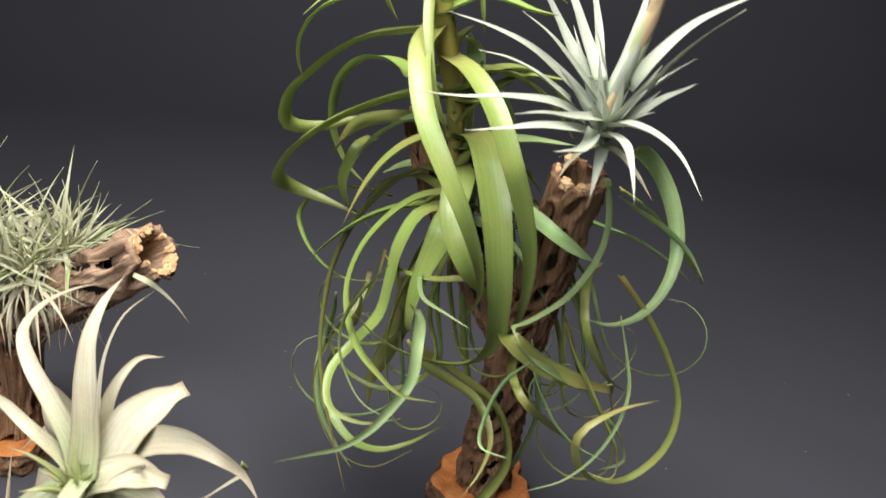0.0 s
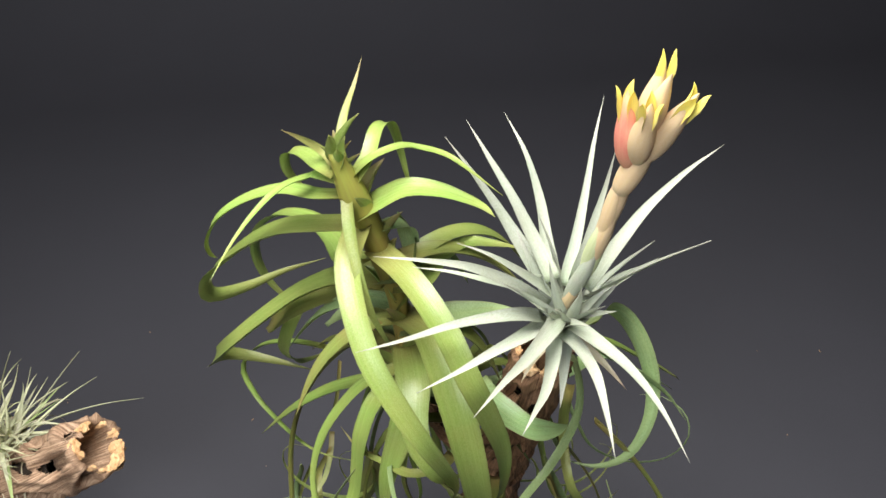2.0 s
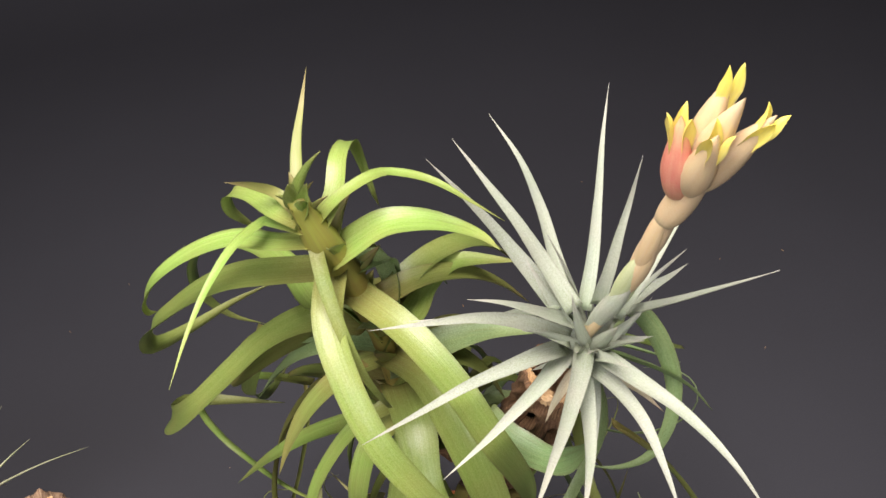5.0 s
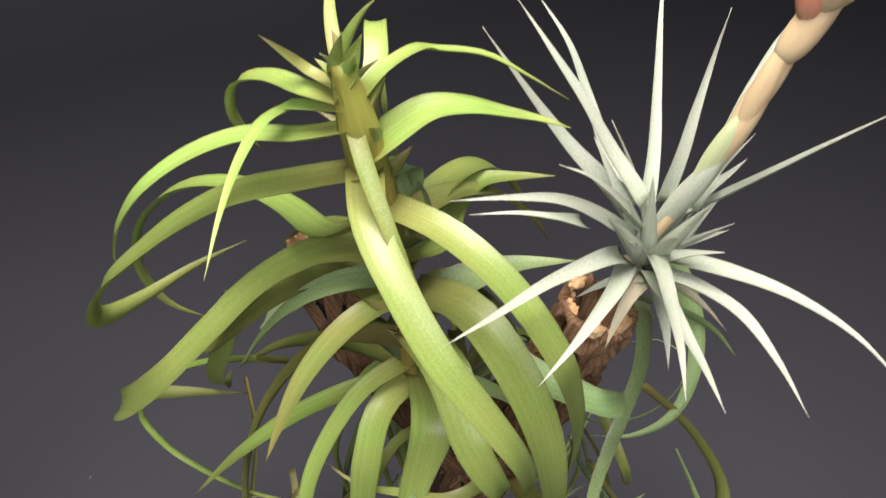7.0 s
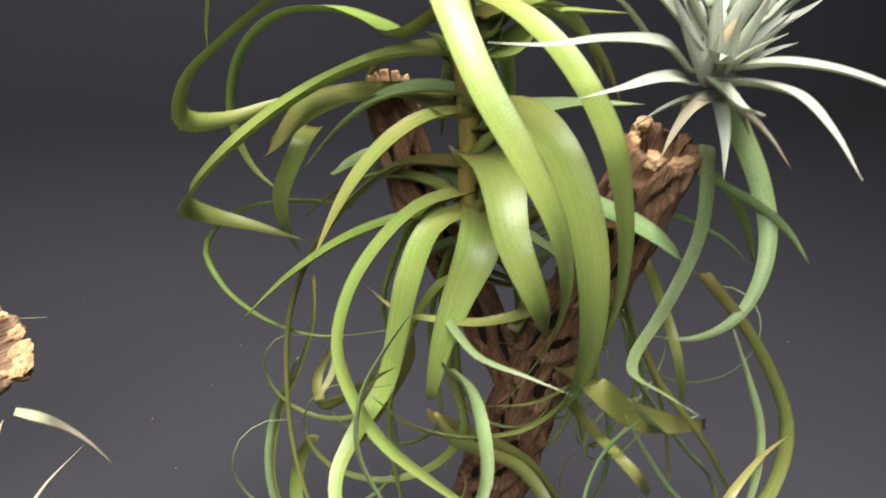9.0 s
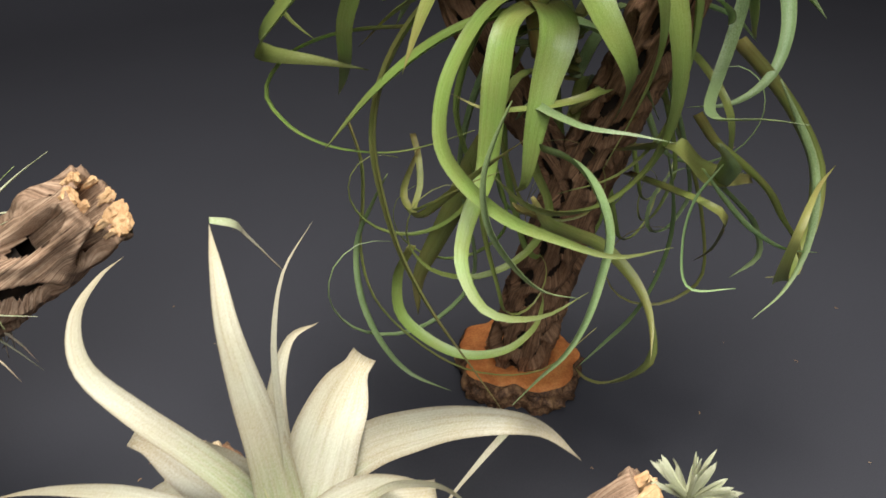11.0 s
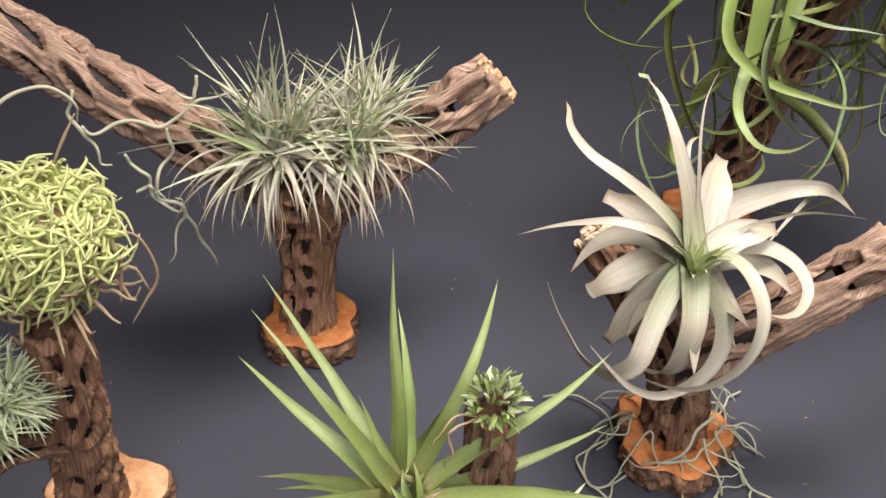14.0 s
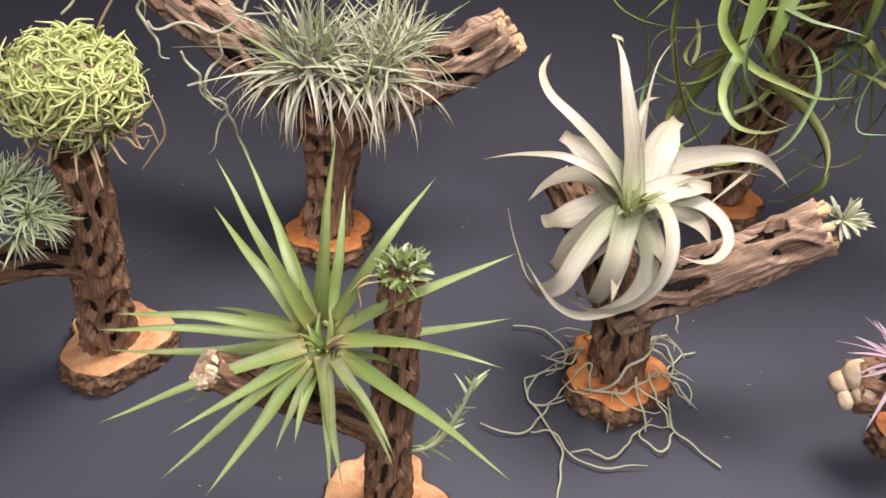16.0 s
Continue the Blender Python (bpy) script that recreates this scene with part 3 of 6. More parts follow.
def grow_silver_plant(plant):
    leaf(plant, [(0.035, -0.127, 0.428), (0.043, -0.115, 0.450), (0.050, -0.102, 0.472), (0.056, -0.090, 0.495), (0.063, -0.078, 0.517)], 0.0071, SILVER, base=1.0, full=0.12, power=0.85, channel=0.32, thick=0.0014, axis=SILVER_AXIS)
    leaf(plant, [(0.030, -0.122, 0.428), (0.029, -0.102, 0.443), (0.027, -0.087, 0.463), (0.021, -0.077, 0.485), (0.011, -0.064, 0.504)], 0.0087, SILVER, base=1.0, full=0.12, power=0.85, channel=0.32, thick=0.0014, axis=SILVER_AXIS)
    leaf(plant, [(0.027, -0.134, 0.438), (0.018, -0.120, 0.456), (0.009, -0.110, 0.476), (-0.002, -0.100, 0.496), (-0.013, -0.090, 0.515)], 0.0096, SILVER, base=1.0, full=0.12, power=0.85, channel=0.32, thick=0.0014, axis=SILVER_AXIS)
    leaf(plant, [(0.021, -0.132, 0.439), (0.013, -0.111, 0.447), (0.002, -0.096, 0.463), (-0.011, -0.089, 0.483), (-0.024, -0.085, 0.503)], 0.0092, SILVER, base=1.0, full=0.12, power=0.85, channel=0.32, thick=0.0014, axis=SILVER_AXIS)
    leaf(plant, [(0.040, -0.130, 0.434), (0.045, -0.130, 0.454), (0.050, -0.128, 0.474), (0.055, -0.126, 0.494), (0.058, -0.127, 0.514)], 0.0068, SILVER, base=1.0, full=0.12, power=0.85, channel=0.32, thick=0.0014, axis=SILVER_AXIS)
    leaf(plant, [(0.046, -0.126, 0.417), (0.054, -0.143, 0.437), (0.061, -0.160, 0.458), (0.072, -0.176, 0.479), (0.087, -0.190, 0.498)], 0.0082, SILVER, base=1.0, full=0.12, power=0.85, channel=0.32, thick=0.0014, axis=SILVER_AXIS)
    leaf(plant, [(0.043, -0.142, 0.438), (0.059, -0.138, 0.460), (0.078, -0.127, 0.476), (0.100, -0.113, 0.486), (0.124, -0.102, 0.495)], 0.0089, SILVER, base=1.0, full=0.12, power=0.85, channel=0.32, thick=0.0014, axis=SILVER_AXIS)
    leaf(plant, [(0.053, -0.125, 0.417), (0.061, -0.124, 0.422), (0.069, -0.125, 0.429), (0.078, -0.126, 0.435), (0.087, -0.126, 0.441)], 0.0085, SILVER, base=1.0, full=0.12, power=0.85, channel=0.32, thick=0.0014, axis=SILVER_AXIS)
    leaf(plant, [(0.024, -0.137, 0.422), (0.004, -0.137, 0.440), (-0.017, -0.141, 0.456), (-0.041, -0.146, 0.467), (-0.067, -0.148, 0.474)], 0.0087, SILVER, base=1.0, full=0.12, power=0.85, channel=0.32, thick=0.0014, axis=SILVER_AXIS)
    leaf(plant, [(0.030, -0.131, 0.423), (0.018, -0.136, 0.438), (0.005, -0.141, 0.453), (-0.009, -0.145, 0.467), (-0.025, -0.148, 0.478)], 0.0083, SILVER, base=1.0, full=0.12, power=0.85, channel=0.32, thick=0.0014, axis=SILVER_AXIS)
    leaf(plant, [(0.023, -0.132, 0.411), (0.002, -0.145, 0.425), (-0.026, -0.153, 0.429), (-0.053, -0.161, 0.429), (-0.080, -0.172, 0.433)], 0.0089, SILVER, base=1.0, full=0.12, power=0.85, channel=0.32, thick=0.0014, axis=SILVER_AXIS)
    leaf(plant, [(0.028, -0.129, 0.404), (0.011, -0.146, 0.411), (-0.008, -0.162, 0.416), (-0.029, -0.176, 0.417), (-0.051, -0.189, 0.418)], 0.0095, SILVER, base=1.0, full=0.12, power=0.85, channel=0.32, thick=0.0014, axis=SILVER_AXIS)
    leaf(plant, [(0.030, -0.141, 0.417), (0.017, -0.165, 0.424), (0.003, -0.188, 0.431), (-0.012, -0.211, 0.439), (-0.028, -0.234, 0.444)], 0.0098, SILVER, base=1.0, full=0.12, power=0.85, channel=0.32, thick=0.0014, axis=SILVER_AXIS)
    leaf(plant, [(0.027, -0.145, 0.411), (0.021, -0.168, 0.411), (0.014, -0.190, 0.413), (0.005, -0.210, 0.419), (-0.005, -0.230, 0.425)], 0.0091, SILVER, base=1.0, full=0.12, power=0.85, channel=0.32, thick=0.0014, axis=SILVER_AXIS)
    leaf(plant, [(0.031, -0.143, 0.408), (0.036, -0.164, 0.414), (0.040, -0.186, 0.416), (0.041, -0.208, 0.410), (0.041, -0.228, 0.400)], 0.0095, SILVER, base=1.0, full=0.12, power=0.85, channel=0.32, thick=0.0014, axis=SILVER_AXIS)
    leaf(plant, [(0.036, -0.145, 0.415), (0.043, -0.170, 0.424), (0.054, -0.195, 0.427), (0.063, -0.221, 0.424), (0.071, -0.244, 0.412)], 0.0094, SILVER, base=1.0, full=0.12, power=0.85, channel=0.32, thick=0.0014, axis=SILVER_AXIS)
    leaf(plant, [(0.015, -0.112, 0.417), (0.002, -0.121, 0.428), (-0.012, -0.129, 0.439), (-0.029, -0.129, 0.446), (-0.047, -0.125, 0.448)], 0.0078, SILVER, base=1.0, full=0.12, power=0.85, channel=0.32, thick=0.0014, axis=SILVER_AXIS)
    leaf(plant, [(0.040, -0.139, 0.415), (0.046, -0.141, 0.417), (0.050, -0.145, 0.421), (0.054, -0.149, 0.425), (0.059, -0.152, 0.428)], 0.0067, SILVER, base=1.0, full=0.12, power=0.85, channel=0.32, thick=0.0014, axis=SILVER_AXIS)


def grow_green_plant(plant):
    leaf(plant, [(-0.082, -0.089, 0.492), (-0.080, -0.074, 0.502), (-0.076, -0.060, 0.511), (-0.070, -0.045, 0.520), (-0.065, -0.039, 0.532)], 0.0060, SPIRE, base=1.0, full=0.15, power=1.1, channel=0.28, axis=UPRIGHT, seg=24)
    leaf(plant, [(-0.083, -0.088, 0.489), (-0.090, -0.072, 0.491), (-0.100, -0.075, 0.502), (-0.110, -0.084, 0.514)], 0.0066, SPIRE, base=1.0, full=0.15, power=1.1, channel=0.28, axis=UPRIGHT, seg=24)
    leaf(plant, [(-0.083, -0.087, 0.484), (-0.093, -0.075, 0.485), (-0.102, -0.062, 0.486), (-0.112, -0.051, 0.481), (-0.114, -0.046, 0.467), (-0.109, -0.040, 0.453), (-0.102, -0.035, 0.440)], 0.0102, GREEN, base=1.1, full=0.25, power=1.25, channel=0.22, axis=UPRIGHT, seg=24)
    leaf(plant, [(-0.081, -0.090, 0.482), (-0.097, -0.073, 0.478), (-0.099, -0.069, 0.475), (-0.113, -0.087, 0.481), (-0.127, -0.105, 0.478), (-0.139, -0.124, 0.472), (-0.150, -0.143, 0.463)], 0.0075, GREEN, base=1.0, full=0.15, power=1.1, channel=0.28, axis=UPRIGHT, seg=24)
    leaf(plant, [(-0.079, -0.088, 0.472), (-0.097, -0.076, 0.466), (-0.116, -0.064, 0.464), (-0.137, -0.060, 0.458), (-0.156, -0.058, 0.446), (-0.167, -0.051, 0.427), (-0.170, -0.040, 0.408), (-0.170, -0.024, 0.392)], 0.0128, GREEN, base=1.1, full=0.25, power=1.25, channel=0.22, axis=UPRIGHT, seg=34)
    leaf(plant, [(-0.073, -0.084, 0.448), (-0.097, -0.071, 0.441), (-0.121, -0.057, 0.432), (-0.142, -0.045, 0.417), (-0.161, -0.034, 0.398), (-0.178, -0.023, 0.377), (-0.182, -0.010, 0.351), (-0.160, 0.003, 0.346), (-0.133, 0.009, 0.353), (-0.104, 0.012, 0.359)], 0.0196, GREEN, base=1.1, full=0.25, power=1.25, channel=0.22, axis=UPRIGHT, seg=34)
    leaf(plant, [(-0.067, -0.081, 0.424), (-0.084, -0.063, 0.407), (-0.094, -0.034, 0.406), (-0.109, -0.009, 0.406), (-0.130, 0.011, 0.399), (-0.147, 0.026, 0.380), (-0.155, 0.038, 0.353), (-0.154, 0.047, 0.325), (-0.143, 0.053, 0.297), (-0.123, 0.058, 0.275)], 0.0158, GREEN, base=1.1, full=0.25, power=1.25, channel=0.22, axis=UPRIGHT, seg=34)
    leaf(plant, [(-0.061, -0.080, 0.404), (-0.086, -0.065, 0.398), (-0.113, -0.061, 0.387), (-0.139, -0.069, 0.375), (-0.162, -0.070, 0.357), (-0.176, -0.056, 0.336), (-0.183, -0.035, 0.316), (-0.176, -0.015, 0.301), (-0.148, -0.016, 0.292), (-0.120, -0.020, 0.283)], 0.0232, GREEN, base=1.1, full=0.25, power=1.25, channel=0.22, axis=UPRIGHT, seg=34)
    leaf(plant, [(-0.058, -0.082, 0.375), (-0.067, -0.063, 0.374), (-0.082, -0.048, 0.374), (-0.103, -0.049, 0.373), (-0.124, -0.052, 0.367), (-0.137, -0.046, 0.353), (-0.143, -0.030, 0.340)], 0.0281, GREEN_DULL, base=0.9, full=0.4, power=2.2, blunt=0.4, channel=0.2, axis=UPRIGHT, seg=24)
    leaf(plant, [(-0.054, -0.083, 0.350), (-0.079, -0.061, 0.343), (-0.102, -0.051, 0.321), (-0.122, -0.052, 0.294), (-0.135, -0.063, 0.265), (-0.139, -0.082, 0.237), (-0.138, -0.103, 0.210), (-0.131, -0.125, 0.185), (-0.120, -0.146, 0.161), (-0.109, -0.167, 0.137)], 0.0144, GREEN_DULL, base=1.1, full=0.25, power=1.25, channel=0.22, axis=UPRIGHT, seg=34)
    leaf(plant, [(-0.051, -0.083, 0.338), (-0.077, -0.087, 0.332), (-0.097, -0.094, 0.317), (-0.112, -0.102, 0.297), (-0.119, -0.114, 0.275), (-0.115, -0.136, 0.261), (-0.106, -0.159, 0.253), (-0.092, -0.181, 0.250), (-0.074, -0.201, 0.247), (-0.052, -0.214, 0.253)], 0.0108, GREEN, base=1.1, full=0.25, power=1.25, channel=0.22, axis=UPRIGHT, seg=34)
    leaf(plant, [(-0.050, -0.085, 0.329), (-0.073, -0.096, 0.325), (-0.085, -0.108, 0.305), (-0.090, -0.112, 0.279), (-0.096, -0.116, 0.253), (-0.112, -0.127, 0.235), (-0.125, -0.147, 0.223), (-0.122, -0.169, 0.210), (-0.099, -0.180, 0.207), (-0.073, -0.182, 0.215)], 0.0165, GREEN, base=0.85, full=0.22, power=0.75, channel=0.18, axis=UPRIGHT, seg=34)
    leaf(plant, [(-0.048, -0.086, 0.330), (-0.055, -0.113, 0.326), (-0.065, -0.120, 0.302), (-0.073, -0.124, 0.275), (-0.075, -0.121, 0.248), (-0.069, -0.100, 0.230)], 0.0205, GREEN, base=0.85, full=0.22, power=0.75, channel=0.18, axis=UPRIGHT, seg=24)
    leaf(plant, [(-0.029, -0.117, 0.289), (-0.040, -0.135, 0.297), (-0.058, -0.134, 0.294), (-0.072, -0.117, 0.287), (-0.088, -0.102, 0.284), (-0.101, -0.083, 0.289)], 0.0078, GREEN_DULL, base=1.0, full=0.15, power=1.1, channel=0.28, axis=UPRIGHT, seg=24)
    leaf(plant, [(-0.074, -0.086, 0.452), (-0.082, -0.111, 0.443), (-0.080, -0.135, 0.428), (-0.073, -0.155, 0.409), (-0.061, -0.169, 0.388), (-0.048, -0.176, 0.364), (-0.038, -0.171, 0.338), (-0.032, -0.160, 0.313), (-0.032, -0.149, 0.287), (-0.047, -0.150, 0.263)], 0.0138, GREEN, base=1.1, full=0.25, power=1.25, channel=0.22, axis=UPRIGHT, seg=34)
    leaf(plant, [(-0.054, -0.084, 0.380), (-0.039, -0.110, 0.385), (-0.032, -0.139, 0.374), (-0.026, -0.157, 0.350), (-0.021, -0.163, 0.320), (-0.018, -0.160, 0.289), (-0.019, -0.150, 0.259), (-0.034, -0.139, 0.236), (-0.064, -0.142, 0.238), (-0.091, -0.149, 0.253), (-0.112, -0.153, 0.275)], 0.0200, GREEN, base=1.1, full=0.25, power=1.25, channel=0.22, axis=UPRIGHT, seg=34)
    leaf(plant, [(-0.067, -0.085, 0.432), (-0.049, -0.112, 0.429), (-0.034, -0.137, 0.415), (-0.022, -0.157, 0.391), (-0.011, -0.157, 0.361), (-0.003, -0.152, 0.330), (-0.001, -0.146, 0.297), (-0.005, -0.138, 0.266), (-0.020, -0.124, 0.240), (-0.044, -0.106, 0.226)], 0.0155, GREEN, base=1.1, full=0.25, power=1.25, channel=0.22, axis=UPRIGHT, seg=34)
    leaf(plant, [(-0.053, -0.085, 0.358), (-0.051, -0.117, 0.359), (-0.052, -0.145, 0.341), (-0.041, -0.154, 0.315), (-0.028, -0.136, 0.291), (-0.016, -0.114, 0.268)], 0.0215, GREEN, base=0.85, full=0.22, power=0.75, channel=0.18, axis=UPRIGHT, seg=24)
    leaf(plant, [(-0.067, -0.098, 0.274), (-0.069, -0.115, 0.288), (-0.069, -0.137, 0.291), (-0.065, -0.158, 0.292), (-0.050, -0.174, 0.292), (-0.033, -0.187, 0.289)], 0.0048, GREEN_BLUE, base=1.0, full=0.15, power=1.1, channel=0.28, seg=24)
    leaf(plant, [(-0.073, -0.133, 0.271), (-0.068, -0.153, 0.272), (-0.068, -0.173, 0.266), (-0.069, -0.187, 0.250), (-0.079, -0.197, 0.235), (-0.092, -0.207, 0.222), (-0.108, -0.216, 0.214), (-0.127, -0.224, 0.212), (-0.146, -0.234, 0.212)], 0.0097, GREEN_BLUE, base=1.0, full=0.15, power=1.1, channel=0.28, seg=34)
    leaf(plant, [(-0.079, -0.089, 0.475), (-0.079, -0.105, 0.459), (-0.076, -0.119, 0.441), (-0.071, -0.128, 0.421), (-0.063, -0.131, 0.400), (-0.061, -0.117, 0.382)], 0.0070, GREEN, base=1.0, full=0.15, power=1.1, channel=0.28, seg=24)
    leaf(plant, [(0.044, -0.127, 0.375), (0.049, -0.127, 0.353), (0.049, -0.129, 0.330), (0.041, -0.133, 0.309), (0.028, -0.141, 0.293), (0.011, -0.156, 0.287), (-0.001, -0.174, 0.290), (-0.009, -0.194, 0.299), (-0.011, -0.215, 0.308), (-0.009, -0.237, 0.314)], 0.0080, GREEN_BLUE, base=1.1, full=0.25, power=1.25, channel=0.22, seg=34)
    leaf(plant, [(0.057, -0.117, 0.390), (0.071, -0.097, 0.382), (0.086, -0.090, 0.365), (0.097, -0.097, 0.343), (0.101, -0.108, 0.321), (0.096, -0.118, 0.299), (0.083, -0.123, 0.278), (0.065, -0.116, 0.263), (0.043, -0.103, 0.260)], 0.0118, GREEN_BLUE, base=1.1, full=0.25, power=1.25, channel=0.22, seg=34)
    leaf(plant, [(0.065, -0.110, 0.298), (0.086, -0.119, 0.275), (0.103, -0.130, 0.250), (0.114, -0.142, 0.221), (0.109, -0.151, 0.190), (0.087, -0.161, 0.170), (0.062, -0.179, 0.179), (0.045, -0.194, 0.202), (0.040, -0.203, 0.232), (0.066, -0.187, 0.242), (0.094, -0.172, 0.242)], 0.0132, GREEN_DULL, base=1.1, full=0.25, power=1.25, channel=0.22, seg=34)
    leaf(plant, [(0.024, -0.111, 0.340), (0.045, -0.092, 0.327), (0.063, -0.071, 0.314), (0.083, -0.054, 0.302), (0.110, -0.060, 0.290), (0.134, -0.059, 0.270)], 0.0133, GREEN_BLUE, base=1.1, full=0.25, power=1.25, channel=0.22, axis=UPRIGHT, seg=24)
    leaf(plant, [(0.060, -0.088, 0.353), (0.080, -0.082, 0.340), (0.098, -0.077, 0.323), (0.114, -0.068, 0.305), (0.128, -0.058, 0.287), (0.142, -0.047, 0.268)], 0.0090, GREEN, base=0.9, full=0.4, power=2.2, blunt=0.4, channel=0.2, axis=UPRIGHT, seg=24)
    leaf(plant, [(-0.016, -0.114, 0.346), (-0.005, -0.134, 0.346), (0.012, -0.147, 0.340), (0.030, -0.139, 0.327), (0.044, -0.125, 0.315)], 0.0195, GREEN_BLUE, base=1.1, full=0.25, power=1.25, channel=0.22, axis=UPRIGHT, seg=24)
    leaf(plant, [(0.032, -0.123, 0.265), (0.038, -0.135, 0.251), (0.045, -0.152, 0.243), (0.053, -0.165, 0.232), (0.063, -0.169, 0.215), (0.072, -0.176, 0.199), (0.070, -0.183, 0.184), (0.051, -0.178, 0.184)], 0.0114, GREEN_DULL, base=1.1, full=0.25, power=1.25, channel=0.22, seg=34)
    leaf(plant, [(0.003, -0.097, 0.239), (-0.004, -0.129, 0.255), (-0.009, -0.158, 0.269), (0.017, -0.150, 0.246), (0.050, -0.144, 0.231), (0.071, -0.135, 0.222)], 0.0147, GREEN_DULL, base=0.9, full=0.4, power=2.2, blunt=0.4, channel=0.2, axis=UPRIGHT, seg=24)
    leaf(plant, [(0.004, -0.103, 0.226), (-0.003, -0.147, 0.239), (0.003, -0.184, 0.241), (0.026, -0.162, 0.208), (0.047, -0.134, 0.177), (0.066, -0.104, 0.148)], 0.0070, GREEN_DULL, base=1.0, full=0.15, power=1.1, channel=0.28, axis=UPRIGHT, seg=24)
    leaf(plant, [(-0.071, -0.108, 0.223), (-0.039, -0.103, 0.201), (-0.007, -0.105, 0.177), (0.004, -0.133, 0.154), (-0.013, -0.165, 0.141), (-0.022, -0.146, 0.112), (-0.017, -0.114, 0.088), (-0.005, -0.081, 0.070)], 0.0126, GREEN_DULL, base=1.1, full=0.25, power=1.25, channel=0.22, axis=UPRIGHT, seg=34)
    leaf(plant, [(-0.100, -0.031, 0.308), (-0.121, -0.018, 0.306), (-0.141, -0.007, 0.301), (-0.161, 0.002, 0.290), (-0.174, 0.003, 0.271), (-0.166, -0.010, 0.254), (-0.152, -0.028, 0.247), (-0.138, -0.048, 0.248), (-0.124, -0.067, 0.253), (-0.110, -0.084, 0.262), (-0.094, -0.100, 0.273)], 0.0081, GREEN, base=1.1, full=0.25, power=1.25, channel=0.22, seg=34)
    leaf(plant, [(-0.108, 0.057, 0.220), (-0.113, 0.022, 0.206), (-0.126, -0.012, 0.195), (-0.141, -0.044, 0.184), (-0.147, -0.079, 0.171), (-0.137, -0.114, 0.160), (-0.118, -0.146, 0.155), (-0.091, -0.171, 0.164), (-0.064, -0.179, 0.188)], 0.0048, GREEN_DULL, base=1.0, full=0.15, power=1.1, channel=0.28, seg=34)
    leaf(plant, [(-0.110, -0.056, 0.256), (-0.112, -0.068, 0.246), (-0.117, -0.080, 0.236), (-0.126, -0.092, 0.230), (-0.123, -0.104, 0.238), (-0.116, -0.115, 0.248), (-0.107, -0.125, 0.258), (-0.098, -0.135, 0.266)], 0.0038, GREEN_DULL, base=1.0, full=0.15, power=1.1, channel=0.28, seg=34)
    leaf(plant, [(-0.060, -0.013, 0.333), (-0.072, -0.009, 0.330), (-0.084, -0.007, 0.326), (-0.096, -0.010, 0.323), (-0.107, -0.016, 0.320)], 0.0175, GREEN_BLUE, base=0.9, full=0.4, power=2.2, blunt=0.4, channel=0.2, axis=UPRIGHT, seg=24)
    leaf(plant, [(-0.117, -0.010, 0.345), (-0.127, -0.033, 0.344), (-0.136, -0.032, 0.319), (-0.133, -0.019, 0.295), (-0.127, 0.001, 0.276), (-0.122, 0.022, 0.259), (-0.117, 0.044, 0.243)], 0.0097, GREEN, base=1.1, full=0.25, power=1.25, channel=0.22, axis=UPRIGHT, seg=24)
    leaf(plant, [(-0.073, -0.086, 0.458), (-0.060, -0.087, 0.466), (-0.046, -0.087, 0.472), (-0.031, -0.089, 0.471), (-0.017, -0.094, 0.468), (-0.007, -0.105, 0.469), (-0.002, -0.119, 0.472)], 0.0184, GREEN, base=1.1, full=0.25, power=1.25, channel=0.22, axis=UPRIGHT, seg=24)
    leaf(plant, [(-0.079, -0.089, 0.482), (-0.065, -0.086, 0.493), (-0.049, -0.080, 0.496), (-0.038, -0.076, 0.492), (-0.023, -0.087, 0.492), (-0.009, -0.098, 0.485), (0.004, -0.107, 0.477)], 0.0077, GREEN, base=1.1, full=0.25, power=1.25, channel=0.22, axis=UPRIGHT, seg=24)
    leaf(plant, [(-0.077, -0.088, 0.479), (-0.066, -0.080, 0.491), (-0.060, -0.066, 0.500), (-0.054, -0.050, 0.495), (-0.050, -0.038, 0.482), (-0.047, -0.034, 0.465), (-0.044, -0.034, 0.447), (-0.041, -0.026, 0.431)], 0.0090, GREEN, base=1.1, full=0.25, power=1.25, channel=0.22, axis=UPRIGHT, seg=34)
    leaf(plant, [(-0.068, -0.083, 0.444), (-0.055, -0.077, 0.443), (-0.046, -0.068, 0.435), (-0.043, -0.066, 0.421), (-0.041, -0.071, 0.408), (-0.039, -0.064, 0.395)], 0.0140, GREEN_BLUE, base=0.85, full=0.22, power=0.75, channel=0.18, axis=UPRIGHT, seg=24)
    leaf(plant, [(-0.058, -0.082, 0.403), (-0.040, -0.083, 0.404), (-0.028, -0.074, 0.412), (-0.013, -0.069, 0.419), (0.003, -0.074, 0.421), (0.019, -0.082, 0.423)], 0.0198, GREEN, base=1.1, full=0.25, power=1.25, channel=0.22, axis=UPRIGHT, seg=24)
    leaf(plant, [(-0.056, -0.084, 0.370), (-0.039, -0.085, 0.373), (-0.023, -0.084, 0.377), (-0.006, -0.086, 0.380), (0.009, -0.091, 0.382), (0.024, -0.099, 0.385)], 0.0215, GREEN_BLUE, base=1.1, full=0.25, power=1.25, channel=0.22, axis=UPRIGHT, seg=24)
